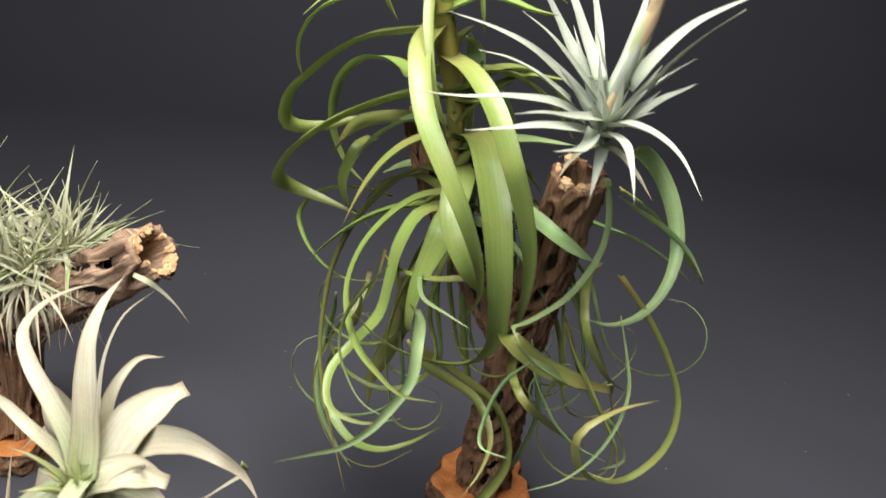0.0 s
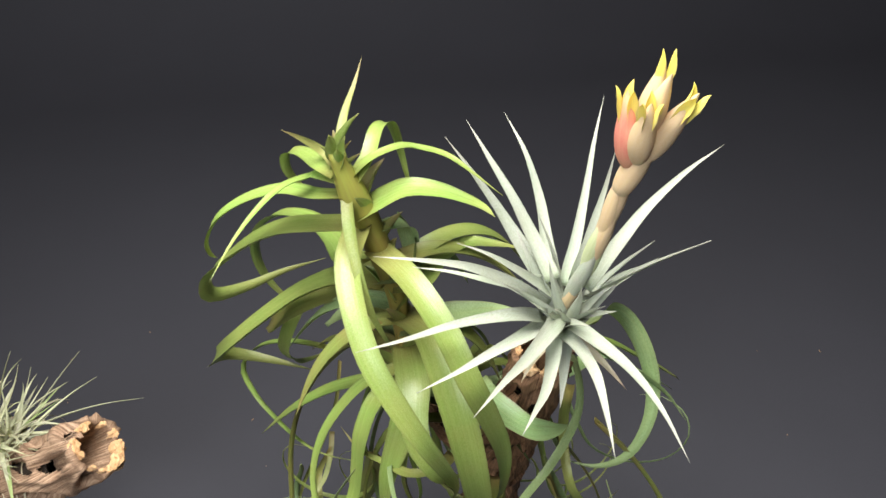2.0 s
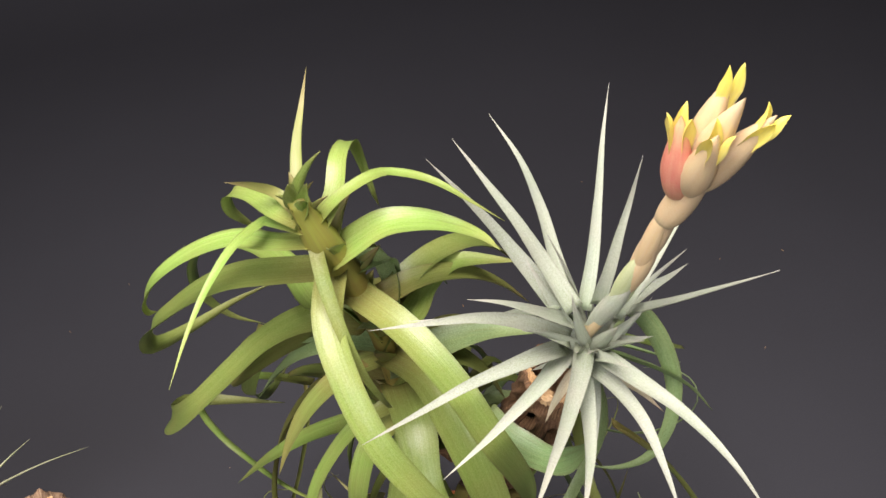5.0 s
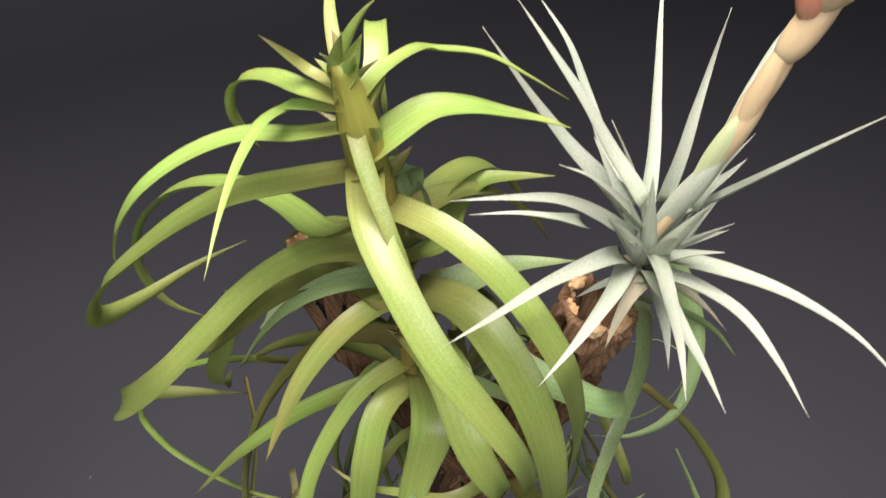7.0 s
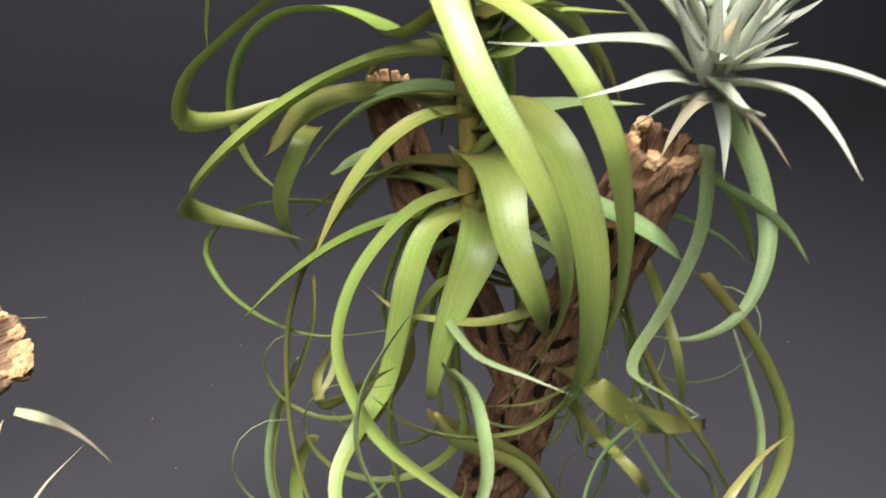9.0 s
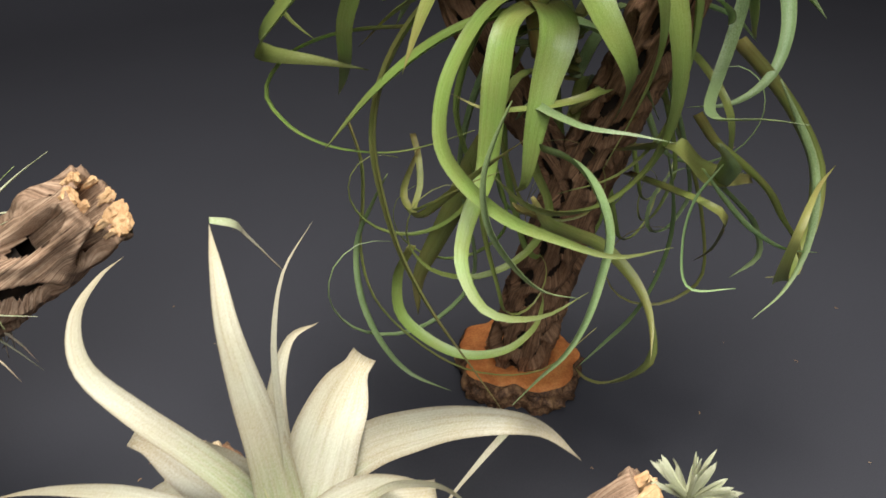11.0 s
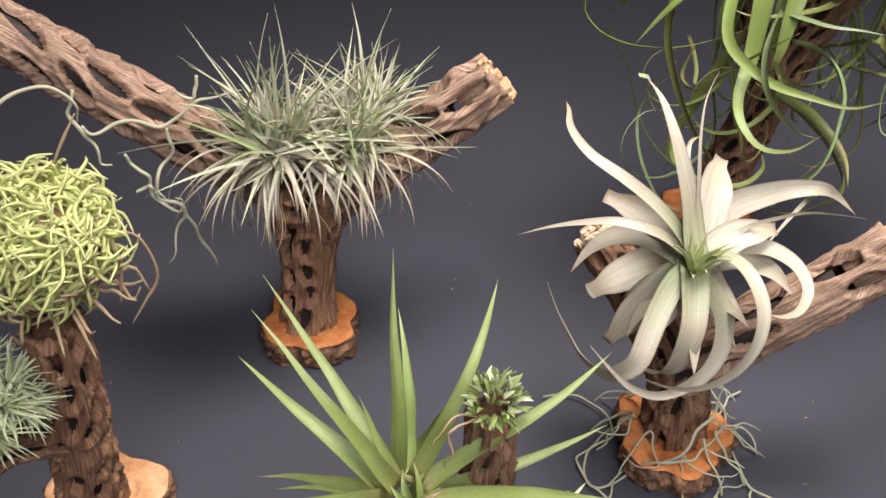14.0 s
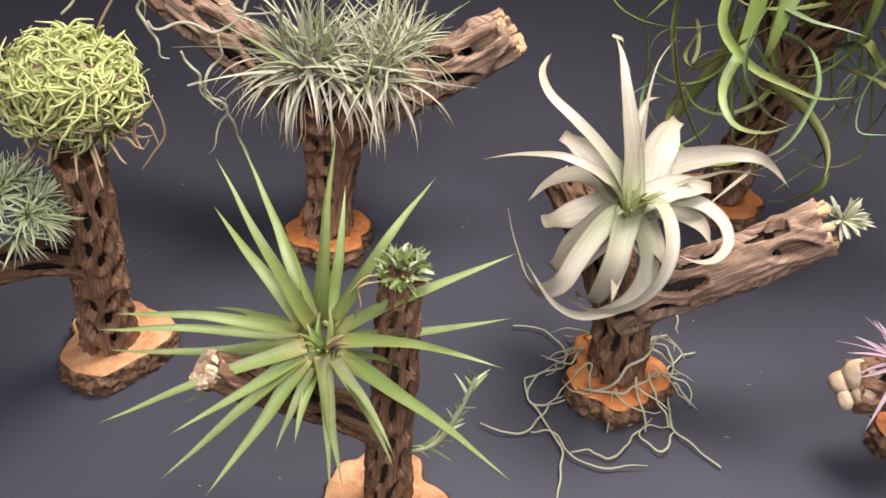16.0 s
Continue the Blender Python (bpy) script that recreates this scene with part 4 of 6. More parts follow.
    leaf(plant, [(-0.128, -0.089, 0.206), (-0.134, -0.083, 0.185), (-0.136, -0.090, 0.163), (-0.125, -0.105, 0.150), (-0.109, -0.120, 0.144), (-0.088, -0.130, 0.147), (-0.067, -0.125, 0.152), (-0.051, -0.108, 0.152), (-0.039, -0.089, 0.147)], 0.0075, GREEN, base=1.1, full=0.25, power=1.25, channel=0.22, seg=34)
    leaf(plant, [(0.060, -0.058, 0.282), (0.046, -0.100, 0.289), (0.044, -0.134, 0.272), (0.061, -0.124, 0.234), (0.080, -0.098, 0.203), (0.100, -0.069, 0.177)], 0.0070, GREEN_DULL, base=1.0, full=0.15, power=1.1, channel=0.28, axis=UPRIGHT, seg=24)
    leaf(plant, [(-0.082, -0.095, 0.274), (-0.081, -0.083, 0.250), (-0.082, -0.072, 0.226), (-0.089, -0.064, 0.201), (-0.097, -0.056, 0.177), (-0.105, -0.050, 0.152), (-0.106, -0.049, 0.125)], 0.0172, GREEN_DULL, base=0.25, full=0.22, power=2.2, channel=0.22)
    leaf(plant, [(-0.111, -0.067, 0.253), (-0.123, -0.069, 0.228), (-0.123, -0.090, 0.223), (-0.115, -0.108, 0.241), (-0.110, -0.127, 0.261), (-0.107, -0.147, 0.280), (-0.105, -0.167, 0.298)], 0.0072, GREEN_DULL, base=0.3, full=0.25, power=1.3, channel=0.3)
    leaf(plant, [(-0.062, -0.079, 0.408), (-0.050, -0.088, 0.414), (-0.045, -0.081, 0.419), (-0.044, -0.065, 0.420), (-0.048, -0.060, 0.432), (-0.052, -0.066, 0.445)], 0.0195, GREEN_BLUE, base=1.15, full=0.2, power=2.6, channel=0.22, axis=UPRIGHT)
    leaf(plant, [(-0.075, -0.129, 0.243), (-0.062, -0.126, 0.222), (-0.042, -0.122, 0.207), (-0.022, -0.124, 0.194), (-0.011, -0.141, 0.178), (-0.015, -0.163, 0.167), (-0.027, -0.182, 0.155)], 0.0086, GREEN_DULL, base=0.25, full=0.22, power=2.2, channel=0.22)
    leaf(plant, [(-0.006, -0.184, 0.282), (0.007, -0.180, 0.266), (0.018, -0.168, 0.253), (0.029, -0.154, 0.240), (0.040, -0.141, 0.227), (0.054, -0.129, 0.217), (0.073, -0.127, 0.222)], 0.0119, GREEN_BLUE, base=0.25, full=0.22, power=2.2, channel=0.22)
    leaf(plant, [(0.034, -0.100, 0.260), (0.042, -0.106, 0.236), (0.049, -0.126, 0.223), (0.062, -0.139, 0.207), (0.079, -0.136, 0.188), (0.088, -0.136, 0.164), (0.073, -0.130, 0.148)], 0.0097, GREEN_BLUE, base=0.25, full=0.22, power=2.2, channel=0.22)
    leaf(plant, [(0.008, -0.161, 0.255), (0.016, -0.172, 0.239), (0.026, -0.184, 0.225), (0.041, -0.194, 0.215), (0.060, -0.201, 0.211)], 0.0070, GREEN_BLUE, base=0.25, full=0.22, power=2.2, channel=0.22)
    leaf(plant, [(0.010, -0.129, 0.253), (0.017, -0.131, 0.223), (0.021, -0.129, 0.192), (0.015, -0.127, 0.161), (0.009, -0.118, 0.132), (0.000, -0.105, 0.105), (-0.010, -0.092, 0.078)], 0.0087, GREEN_BLUE, base=0.25, full=0.22, power=2.2, channel=0.22)
    leaf(plant, [(0.063, -0.150, 0.290), (0.068, -0.163, 0.269), (0.071, -0.176, 0.249), (0.065, -0.188, 0.230), (0.052, -0.199, 0.212), (0.034, -0.206, 0.197), (0.012, -0.210, 0.189)], 0.0069, GREEN_BLUE, base=0.25, full=0.22, power=2.2, channel=0.22)
    leaf(plant, [(0.060, -0.089, 0.348), (0.077, -0.096, 0.339), (0.094, -0.104, 0.331), (0.109, -0.112, 0.320), (0.120, -0.122, 0.306)], 0.0104, GREEN_BLUE, base=0.25, full=0.22, power=2.2, channel=0.22)
    leaf(plant, [(-0.091, -0.132, 0.301), (-0.104, -0.140, 0.287), (-0.115, -0.150, 0.272), (-0.118, -0.161, 0.254), (-0.111, -0.171, 0.237), (-0.099, -0.180, 0.223), (-0.080, -0.185, 0.215)], 0.0070, GREEN_BLUE, base=0.25, full=0.22, power=2.2, channel=0.22)
    leaf(plant, [(-0.133, -0.073, 0.244), (-0.136, -0.057, 0.218), (-0.143, -0.048, 0.189), (-0.147, -0.059, 0.161), (-0.141, -0.071, 0.133), (-0.127, -0.080, 0.109), (-0.111, -0.105, 0.107)], 0.0061, GREEN_BLUE, base=0.25, full=0.22, power=2.2, channel=0.22)
    leaf(plant, [(0.006, -0.177, 0.265), (-0.008, -0.176, 0.247), (-0.017, -0.182, 0.227), (-0.020, -0.194, 0.209), (-0.003, -0.209, 0.212)], 0.0053, GREEN_BLUE, base=0.25, full=0.22, power=2.2, channel=0.22)


def grow_dish_plant(plant):
    leaf(plant, [(-0.254, -0.260, 0.202), (-0.253, -0.250, 0.222), (-0.254, -0.243, 0.243), (-0.256, -0.234, 0.264), (-0.257, -0.222, 0.283), (-0.254, -0.204, 0.296), (-0.250, -0.182, 0.301)], 0.0178, CREAM, base=1.0, full=0.15, power=1.1, channel=0.28, axis=DISH_AXIS, seg=24)
    leaf(plant, [(-0.254, -0.259, 0.203), (-0.263, -0.248, 0.224), (-0.277, -0.238, 0.243), (-0.293, -0.225, 0.259), (-0.305, -0.205, 0.269), (-0.303, -0.180, 0.274), (-0.291, -0.158, 0.275), (-0.279, -0.136, 0.269)], 0.0120, CREAM, base=1.0, full=0.15, power=1.1, channel=0.28, axis=DISH_AXIS, seg=34)
    leaf(plant, [(-0.253, -0.259, 0.204), (-0.252, -0.246, 0.209), (-0.263, -0.240, 0.219), (-0.273, -0.231, 0.227), (-0.284, -0.221, 0.234), (-0.294, -0.211, 0.239)], 0.0231, CREAM, base=0.9, full=0.4, power=2.2, blunt=0.4, channel=0.2, side=(0.82, 0.48, 0.32), seg=24)
    leaf(plant, [(-0.254, -0.259, 0.203), (-0.268, -0.253, 0.218), (-0.285, -0.250, 0.232), (-0.303, -0.238, 0.237), (-0.319, -0.223, 0.232), (-0.334, -0.208, 0.224), (-0.348, -0.194, 0.214)], 0.0091, CREAM, base=1.0, full=0.15, power=1.1, channel=0.28, axis=DISH_AXIS, seg=24)
    leaf(plant, [(-0.255, -0.260, 0.203), (-0.261, -0.243, 0.207), (-0.271, -0.227, 0.209), (-0.285, -0.214, 0.205), (-0.300, -0.209, 0.196), (-0.314, -0.209, 0.182)], 0.0196, CREAM, base=1.1, full=0.25, power=1.25, channel=0.22, side=(0.47, 0.74, 0.49), seg=24)
    leaf(plant, [(-0.255, -0.259, 0.203), (-0.249, -0.241, 0.194), (-0.250, -0.226, 0.181), (-0.263, -0.215, 0.170), (-0.283, -0.212, 0.164), (-0.303, -0.216, 0.166)], 0.0287, CREAM, base=0.9, full=0.4, power=2.2, blunt=0.4, channel=0.2, side=(0.31, 0.79, 0.53), seg=24)
    leaf(plant, [(-0.255, -0.259, 0.202), (-0.273, -0.264, 0.196), (-0.287, -0.271, 0.186), (-0.300, -0.279, 0.175), (-0.311, -0.284, 0.161), (-0.320, -0.275, 0.148), (-0.320, -0.259, 0.138), (-0.320, -0.240, 0.135), (-0.321, -0.224, 0.143), (-0.324, -0.211, 0.156), (-0.326, -0.200, 0.172)], 0.0150, CREAM, base=1.1, full=0.25, power=1.25, channel=0.22, axis=DISH_AXIS, seg=34)
    leaf(plant, [(-0.255, -0.259, 0.202), (-0.267, -0.254, 0.192), (-0.277, -0.251, 0.179), (-0.285, -0.247, 0.166), (-0.293, -0.243, 0.152), (-0.299, -0.238, 0.138)], 0.0218, CREAM, base=0.9, full=0.4, power=2.2, blunt=0.4, channel=0.2, side=(-0.37, 0.77, 0.51), seg=24)
    leaf(plant, [(-0.255, -0.260, 0.202), (-0.266, -0.276, 0.195), (-0.275, -0.289, 0.181), (-0.281, -0.291, 0.162), (-0.283, -0.283, 0.142), (-0.282, -0.268, 0.129), (-0.279, -0.250, 0.119), (-0.272, -0.232, 0.111)], 0.0175, CREAM, base=1.1, full=0.25, power=1.25, channel=0.22, axis=DISH_AXIS, seg=34)
    leaf(plant, [(-0.254, -0.260, 0.202), (-0.245, -0.262, 0.192), (-0.237, -0.267, 0.180), (-0.237, -0.281, 0.177), (-0.242, -0.294, 0.181), (-0.246, -0.308, 0.183)], 0.0215, CREAM, base=0.85, full=0.22, power=0.75, channel=0.18, side=(-0.99, -0.13, -0.09), seg=24)
    leaf(plant, [(-0.255, -0.260, 0.202), (-0.248, -0.271, 0.215), (-0.247, -0.289, 0.220), (-0.249, -0.307, 0.217), (-0.253, -0.321, 0.207), (-0.260, -0.328, 0.192), (-0.270, -0.328, 0.176), (-0.282, -0.323, 0.164), (-0.294, -0.312, 0.155), (-0.305, -0.297, 0.152), (-0.313, -0.281, 0.152)], 0.0115, CREAM, base=1.1, full=0.25, power=1.25, channel=0.22, axis=DISH_AXIS, seg=34)
    leaf(plant, [(-0.255, -0.260, 0.202), (-0.248, -0.271, 0.188), (-0.246, -0.284, 0.176), (-0.254, -0.296, 0.163), (-0.267, -0.302, 0.152), (-0.283, -0.302, 0.144), (-0.301, -0.298, 0.140), (-0.315, -0.288, 0.144), (-0.324, -0.275, 0.154), (-0.331, -0.262, 0.165)], 0.0160, CREAM, base=0.85, full=0.22, power=0.75, channel=0.18, axis=DISH_AXIS, seg=34)
    leaf(plant, [(-0.255, -0.260, 0.202), (-0.238, -0.255, 0.201), (-0.221, -0.256, 0.198), (-0.211, -0.270, 0.197), (-0.209, -0.288, 0.198), (-0.212, -0.305, 0.195)], 0.0228, CREAM, base=1.1, full=0.25, power=1.25, channel=0.22, side=(-0.70, -0.60, -0.40), seg=24)
    leaf(plant, [(-0.255, -0.260, 0.202), (-0.237, -0.261, 0.207), (-0.220, -0.265, 0.209), (-0.205, -0.274, 0.208), (-0.196, -0.289, 0.202), (-0.198, -0.304, 0.194), (-0.212, -0.314, 0.189), (-0.229, -0.317, 0.192), (-0.245, -0.316, 0.200)], 0.0121, CREAM, base=1.1, full=0.25, power=1.25, channel=0.22, axis=DISH_AXIS, seg=34)
    leaf(plant, [(-0.255, -0.260, 0.202), (-0.243, -0.248, 0.209), (-0.229, -0.242, 0.219), (-0.213, -0.244, 0.228), (-0.198, -0.252, 0.235), (-0.185, -0.262, 0.242), (-0.170, -0.272, 0.244), (-0.155, -0.274, 0.234), (-0.144, -0.282, 0.222)], 0.0187, CREAM, base=1.1, full=0.25, power=1.25, channel=0.22, axis=DISH_AXIS, seg=34)
    leaf(plant, [(-0.254, -0.260, 0.202), (-0.244, -0.251, 0.212), (-0.236, -0.244, 0.224), (-0.227, -0.236, 0.236), (-0.216, -0.225, 0.242), (-0.204, -0.214, 0.245)], 0.0264, CREAM, base=0.9, full=0.4, power=2.2, blunt=0.4, channel=0.2, side=(0.78, -0.52, -0.35), seg=24)
    leaf(plant, [(-0.254, -0.260, 0.202), (-0.248, -0.250, 0.220), (-0.247, -0.245, 0.241), (-0.246, -0.240, 0.262), (-0.243, -0.233, 0.282), (-0.235, -0.224, 0.300), (-0.220, -0.215, 0.312)], 0.0040, CREAM, base=1.0, full=0.15, power=1.1, channel=0.28, axis=DISH_AXIS, seg=24)
    leaf(plant, [(-0.255, -0.260, 0.202), (-0.244, -0.259, 0.208), (-0.233, -0.260, 0.213), (-0.222, -0.262, 0.217), (-0.211, -0.267, 0.220), (-0.199, -0.269, 0.219)], 0.0216, CREAM, base=0.9, full=0.4, power=2.2, blunt=0.4, channel=0.2, side=(0.02, -0.83, -0.55), seg=24)
    leaf(plant, [(-0.255, -0.260, 0.202), (-0.234, -0.259, 0.211), (-0.216, -0.263, 0.223), (-0.209, -0.279, 0.237), (-0.208, -0.297, 0.251), (-0.209, -0.317, 0.262), (-0.209, -0.337, 0.271)], 0.0035, CREAM, base=1.0, full=0.15, power=1.1, channel=0.28, axis=DISH_AXIS, seg=24)
    leaf(plant, [(-0.159, -0.261, 0.231), (-0.158, -0.252, 0.218), (-0.172, -0.252, 0.205), (-0.187, -0.255, 0.194), (-0.198, -0.266, 0.196)], 0.0035, CREAM, base=1.0, full=0.15, power=1.1, channel=0.28, axis=DISH_AXIS, seg=24)
    leaf(plant, [(-0.248, -0.172, 0.297), (-0.239, -0.172, 0.293), (-0.233, -0.164, 0.282), (-0.226, -0.159, 0.270), (-0.218, -0.158, 0.257)], 0.0040, CREAM, base=0.8, full=0.1, thick=0.0012)


def grow_front_plant(plant):
    leaf(plant, [(-0.497, -0.331, 0.184), (-0.511, -0.312, 0.200), (-0.526, -0.290, 0.213), (-0.537, -0.265, 0.220), (-0.546, -0.240, 0.224)], 0.0117, FRESH, base=1.0, full=0.12, power=0.9, channel=0.35, thick=0.0014, axis=FRONT_AXIS)
    leaf(plant, [(-0.497, -0.334, 0.191), (-0.505, -0.333, 0.210), (-0.513, -0.329, 0.229), (-0.521, -0.321, 0.245), (-0.529, -0.307, 0.259), (-0.535, -0.292, 0.270), (-0.542, -0.276, 0.281)], 0.0103, FRESH, base=1.0, full=0.12, power=0.9, channel=0.35, thick=0.0014, axis=FRONT_AXIS)
    leaf(plant, [(-0.495, -0.332, 0.192), (-0.500, -0.319, 0.208), (-0.505, -0.303, 0.221), (-0.509, -0.284, 0.231), (-0.514, -0.266, 0.241), (-0.519, -0.249, 0.253), (-0.526, -0.237, 0.270)], 0.0099, FRESH, base=1.0, full=0.12, power=0.9, channel=0.35, thick=0.0014, axis=FRONT_AXIS)
    leaf(plant, [(-0.490, -0.322, 0.181), (-0.489, -0.324, 0.202), (-0.487, -0.321, 0.223), (-0.484, -0.313, 0.243), (-0.481, -0.303, 0.261), (-0.476, -0.292, 0.279), (-0.471, -0.282, 0.298)], 0.0102, FRESH, base=1.0, full=0.12, power=0.9, channel=0.35, thick=0.0014, axis=FRONT_AXIS)
    leaf(plant, [(-0.486, -0.324, 0.179), (-0.480, -0.312, 0.198), (-0.474, -0.302, 0.218), (-0.469, -0.287, 0.235), (-0.464, -0.268, 0.249)], 0.0100, FRESH, base=1.0, full=0.12, power=0.9, channel=0.35, thick=0.0014, axis=FRONT_AXIS)
    leaf(plant, [(-0.493, -0.327, 0.185), (-0.496, -0.326, 0.199), (-0.499, -0.320, 0.212), (-0.501, -0.314, 0.225), (-0.504, -0.311, 0.239)], 0.0067, FRESH, base=1.0, full=0.12, power=0.9, channel=0.35, thick=0.0014, axis=FRONT_AXIS)
    leaf(plant, [(-0.482, -0.327, 0.185), (-0.471, -0.326, 0.204), (-0.460, -0.325, 0.223), (-0.448, -0.320, 0.240), (-0.433, -0.306, 0.248), (-0.419, -0.289, 0.250), (-0.406, -0.272, 0.251)], 0.0098, FRESH, base=1.0, full=0.12, power=0.9, channel=0.35, thick=0.0014, axis=FRONT_AXIS)
    leaf(plant, [(-0.486, -0.326, 0.183), (-0.476, -0.316, 0.188), (-0.467, -0.316, 0.200), (-0.461, -0.317, 0.213), (-0.454, -0.320, 0.227)], 0.0134, FRESH, base=1.0, full=0.12, power=0.9, channel=0.35, thick=0.0014, axis=FRONT_AXIS)
    leaf(plant, [(-0.483, -0.333, 0.183), (-0.464, -0.335, 0.194), (-0.447, -0.339, 0.206), (-0.428, -0.343, 0.217), (-0.407, -0.342, 0.224), (-0.386, -0.335, 0.225), (-0.366, -0.326, 0.224)], 0.0104, FRESH, base=1.0, full=0.12, power=0.9, channel=0.35, thick=0.0014, axis=FRONT_AXIS)
    leaf(plant, [(-0.481, -0.339, 0.184), (-0.452, -0.337, 0.179), (-0.424, -0.338, 0.179), (-0.395, -0.337, 0.179), (-0.367, -0.333, 0.177)], 0.0100, FRESH, base=1.0, full=0.12, power=0.9, channel=0.35, thick=0.0014, axis=FRONT_AXIS)
    leaf(plant, [(-0.485, -0.345, 0.187), (-0.462, -0.359, 0.195), (-0.442, -0.376, 0.204), (-0.423, -0.395, 0.211), (-0.400, -0.410, 0.210)], 0.0101, FRESH, base=1.0, full=0.12, power=0.9, channel=0.35, thick=0.0014, axis=FRONT_AXIS)
    leaf(plant, [(-0.484, -0.347, 0.178), (-0.466, -0.351, 0.163), (-0.449, -0.358, 0.149), (-0.431, -0.367, 0.137), (-0.414, -0.378, 0.125), (-0.398, -0.390, 0.113), (-0.382, -0.403, 0.102)], 0.0119, FRESH, base=1.0, full=0.12, power=0.9, channel=0.35, thick=0.0014, axis=FRONT_AXIS)
    leaf(plant, [(-0.487, -0.355, 0.183), (-0.479, -0.367, 0.172), (-0.471, -0.380, 0.160), (-0.465, -0.393, 0.149), (-0.460, -0.407, 0.138)], 0.0087, FRESH, base=1.0, full=0.12, power=0.9, channel=0.35, thick=0.0014, axis=FRONT_AXIS)
    leaf(plant, [(-0.494, -0.353, 0.185), (-0.493, -0.366, 0.171), (-0.493, -0.380, 0.157), (-0.492, -0.394, 0.144), (-0.491, -0.409, 0.132)], 0.0101, FRESH, base=1.0, full=0.12, power=0.9, channel=0.35, thick=0.0014, axis=FRONT_AXIS)
    leaf(plant, [(-0.494, -0.357, 0.180), (-0.495, -0.371, 0.166), (-0.496, -0.384, 0.153), (-0.497, -0.398, 0.140), (-0.499, -0.413, 0.128)], 0.0062, FRESH, base=1.0, full=0.12, power=0.9, channel=0.35, thick=0.0014, axis=FRONT_AXIS)
    leaf(plant, [(-0.502, -0.353, 0.184), (-0.518, -0.364, 0.170), (-0.534, -0.376, 0.157), (-0.551, -0.389, 0.146), (-0.568, -0.402, 0.135)], 0.0103, FRESH, base=1.0, full=0.12, power=0.9, channel=0.35, thick=0.0014, axis=FRONT_AXIS)
    leaf(plant, [(-0.505, -0.351, 0.185), (-0.526, -0.360, 0.173), (-0.548, -0.371, 0.163), (-0.570, -0.382, 0.153), (-0.592, -0.393, 0.144)], 0.0099, FRESH, base=1.0, full=0.12, power=0.9, channel=0.35, thick=0.0014, axis=FRONT_AXIS)
    leaf(plant, [(-0.502, -0.348, 0.189), (-0.523, -0.350, 0.185), (-0.543, -0.352, 0.182), (-0.563, -0.355, 0.179), (-0.583, -0.359, 0.176), (-0.603, -0.364, 0.173), (-0.622, -0.369, 0.171)], 0.0104, FRESH, base=1.0, full=0.12, power=0.9, channel=0.35, thick=0.0014, axis=FRONT_AXIS)
    leaf(plant, [(-0.504, -0.335, 0.185), (-0.525, -0.332, 0.188), (-0.545, -0.331, 0.193), (-0.566, -0.330, 0.198), (-0.586, -0.331, 0.203), (-0.602, -0.340, 0.212), (-0.615, -0.351, 0.224)], 0.0093, FRESH, base=1.0, full=0.12, power=0.9, channel=0.35, thick=0.0014, axis=FRONT_AXIS)
    leaf(plant, [(-0.504, -0.337, 0.191), (-0.530, -0.339, 0.203), (-0.558, -0.339, 0.214), (-0.585, -0.343, 0.223), (-0.603, -0.358, 0.239)], 0.0099, FRESH, base=1.0, full=0.12, power=0.9, channel=0.35, thick=0.0014, axis=FRONT_AXIS)
    leaf(plant, [(-0.505, -0.344, 0.187), (-0.524, -0.338, 0.183), (-0.543, -0.333, 0.179), (-0.563, -0.329, 0.178), (-0.582, -0.327, 0.180), (-0.600, -0.332, 0.188), (-0.613, -0.341, 0.200)], 0.0096, FRESH, base=1.0, full=0.12, power=0.9, channel=0.35, thick=0.0014, axis=FRONT_AXIS)
    leaf(plant, [(-0.500, -0.324, 0.179), (-0.512, -0.311, 0.177), (-0.525, -0.299, 0.175), (-0.538, -0.287, 0.173), (-0.553, -0.277, 0.170)], 0.0095, FRESH, base=1.0, full=0.12, power=0.9, channel=0.35, thick=0.0014, axis=FRONT_AXIS)
    leaf(plant, [(-0.501, -0.356, 0.180), (-0.507, -0.364, 0.171), (-0.514, -0.372, 0.163), (-0.521, -0.380, 0.155), (-0.527, -0.388, 0.147)], 0.0073, FRESH, base=1.0, full=0.12, power=0.9, channel=0.35, thick=0.0014, axis=FRONT_AXIS)
    leaf(plant, [(-0.503, -0.350, 0.186), (-0.523, -0.356, 0.178), (-0.543, -0.362, 0.171), (-0.564, -0.368, 0.165), (-0.585, -0.375, 0.160)], 0.0090, FRESH, base=1.0, full=0.12, power=0.9, channel=0.35, thick=0.0014, axis=FRONT_AXIS)


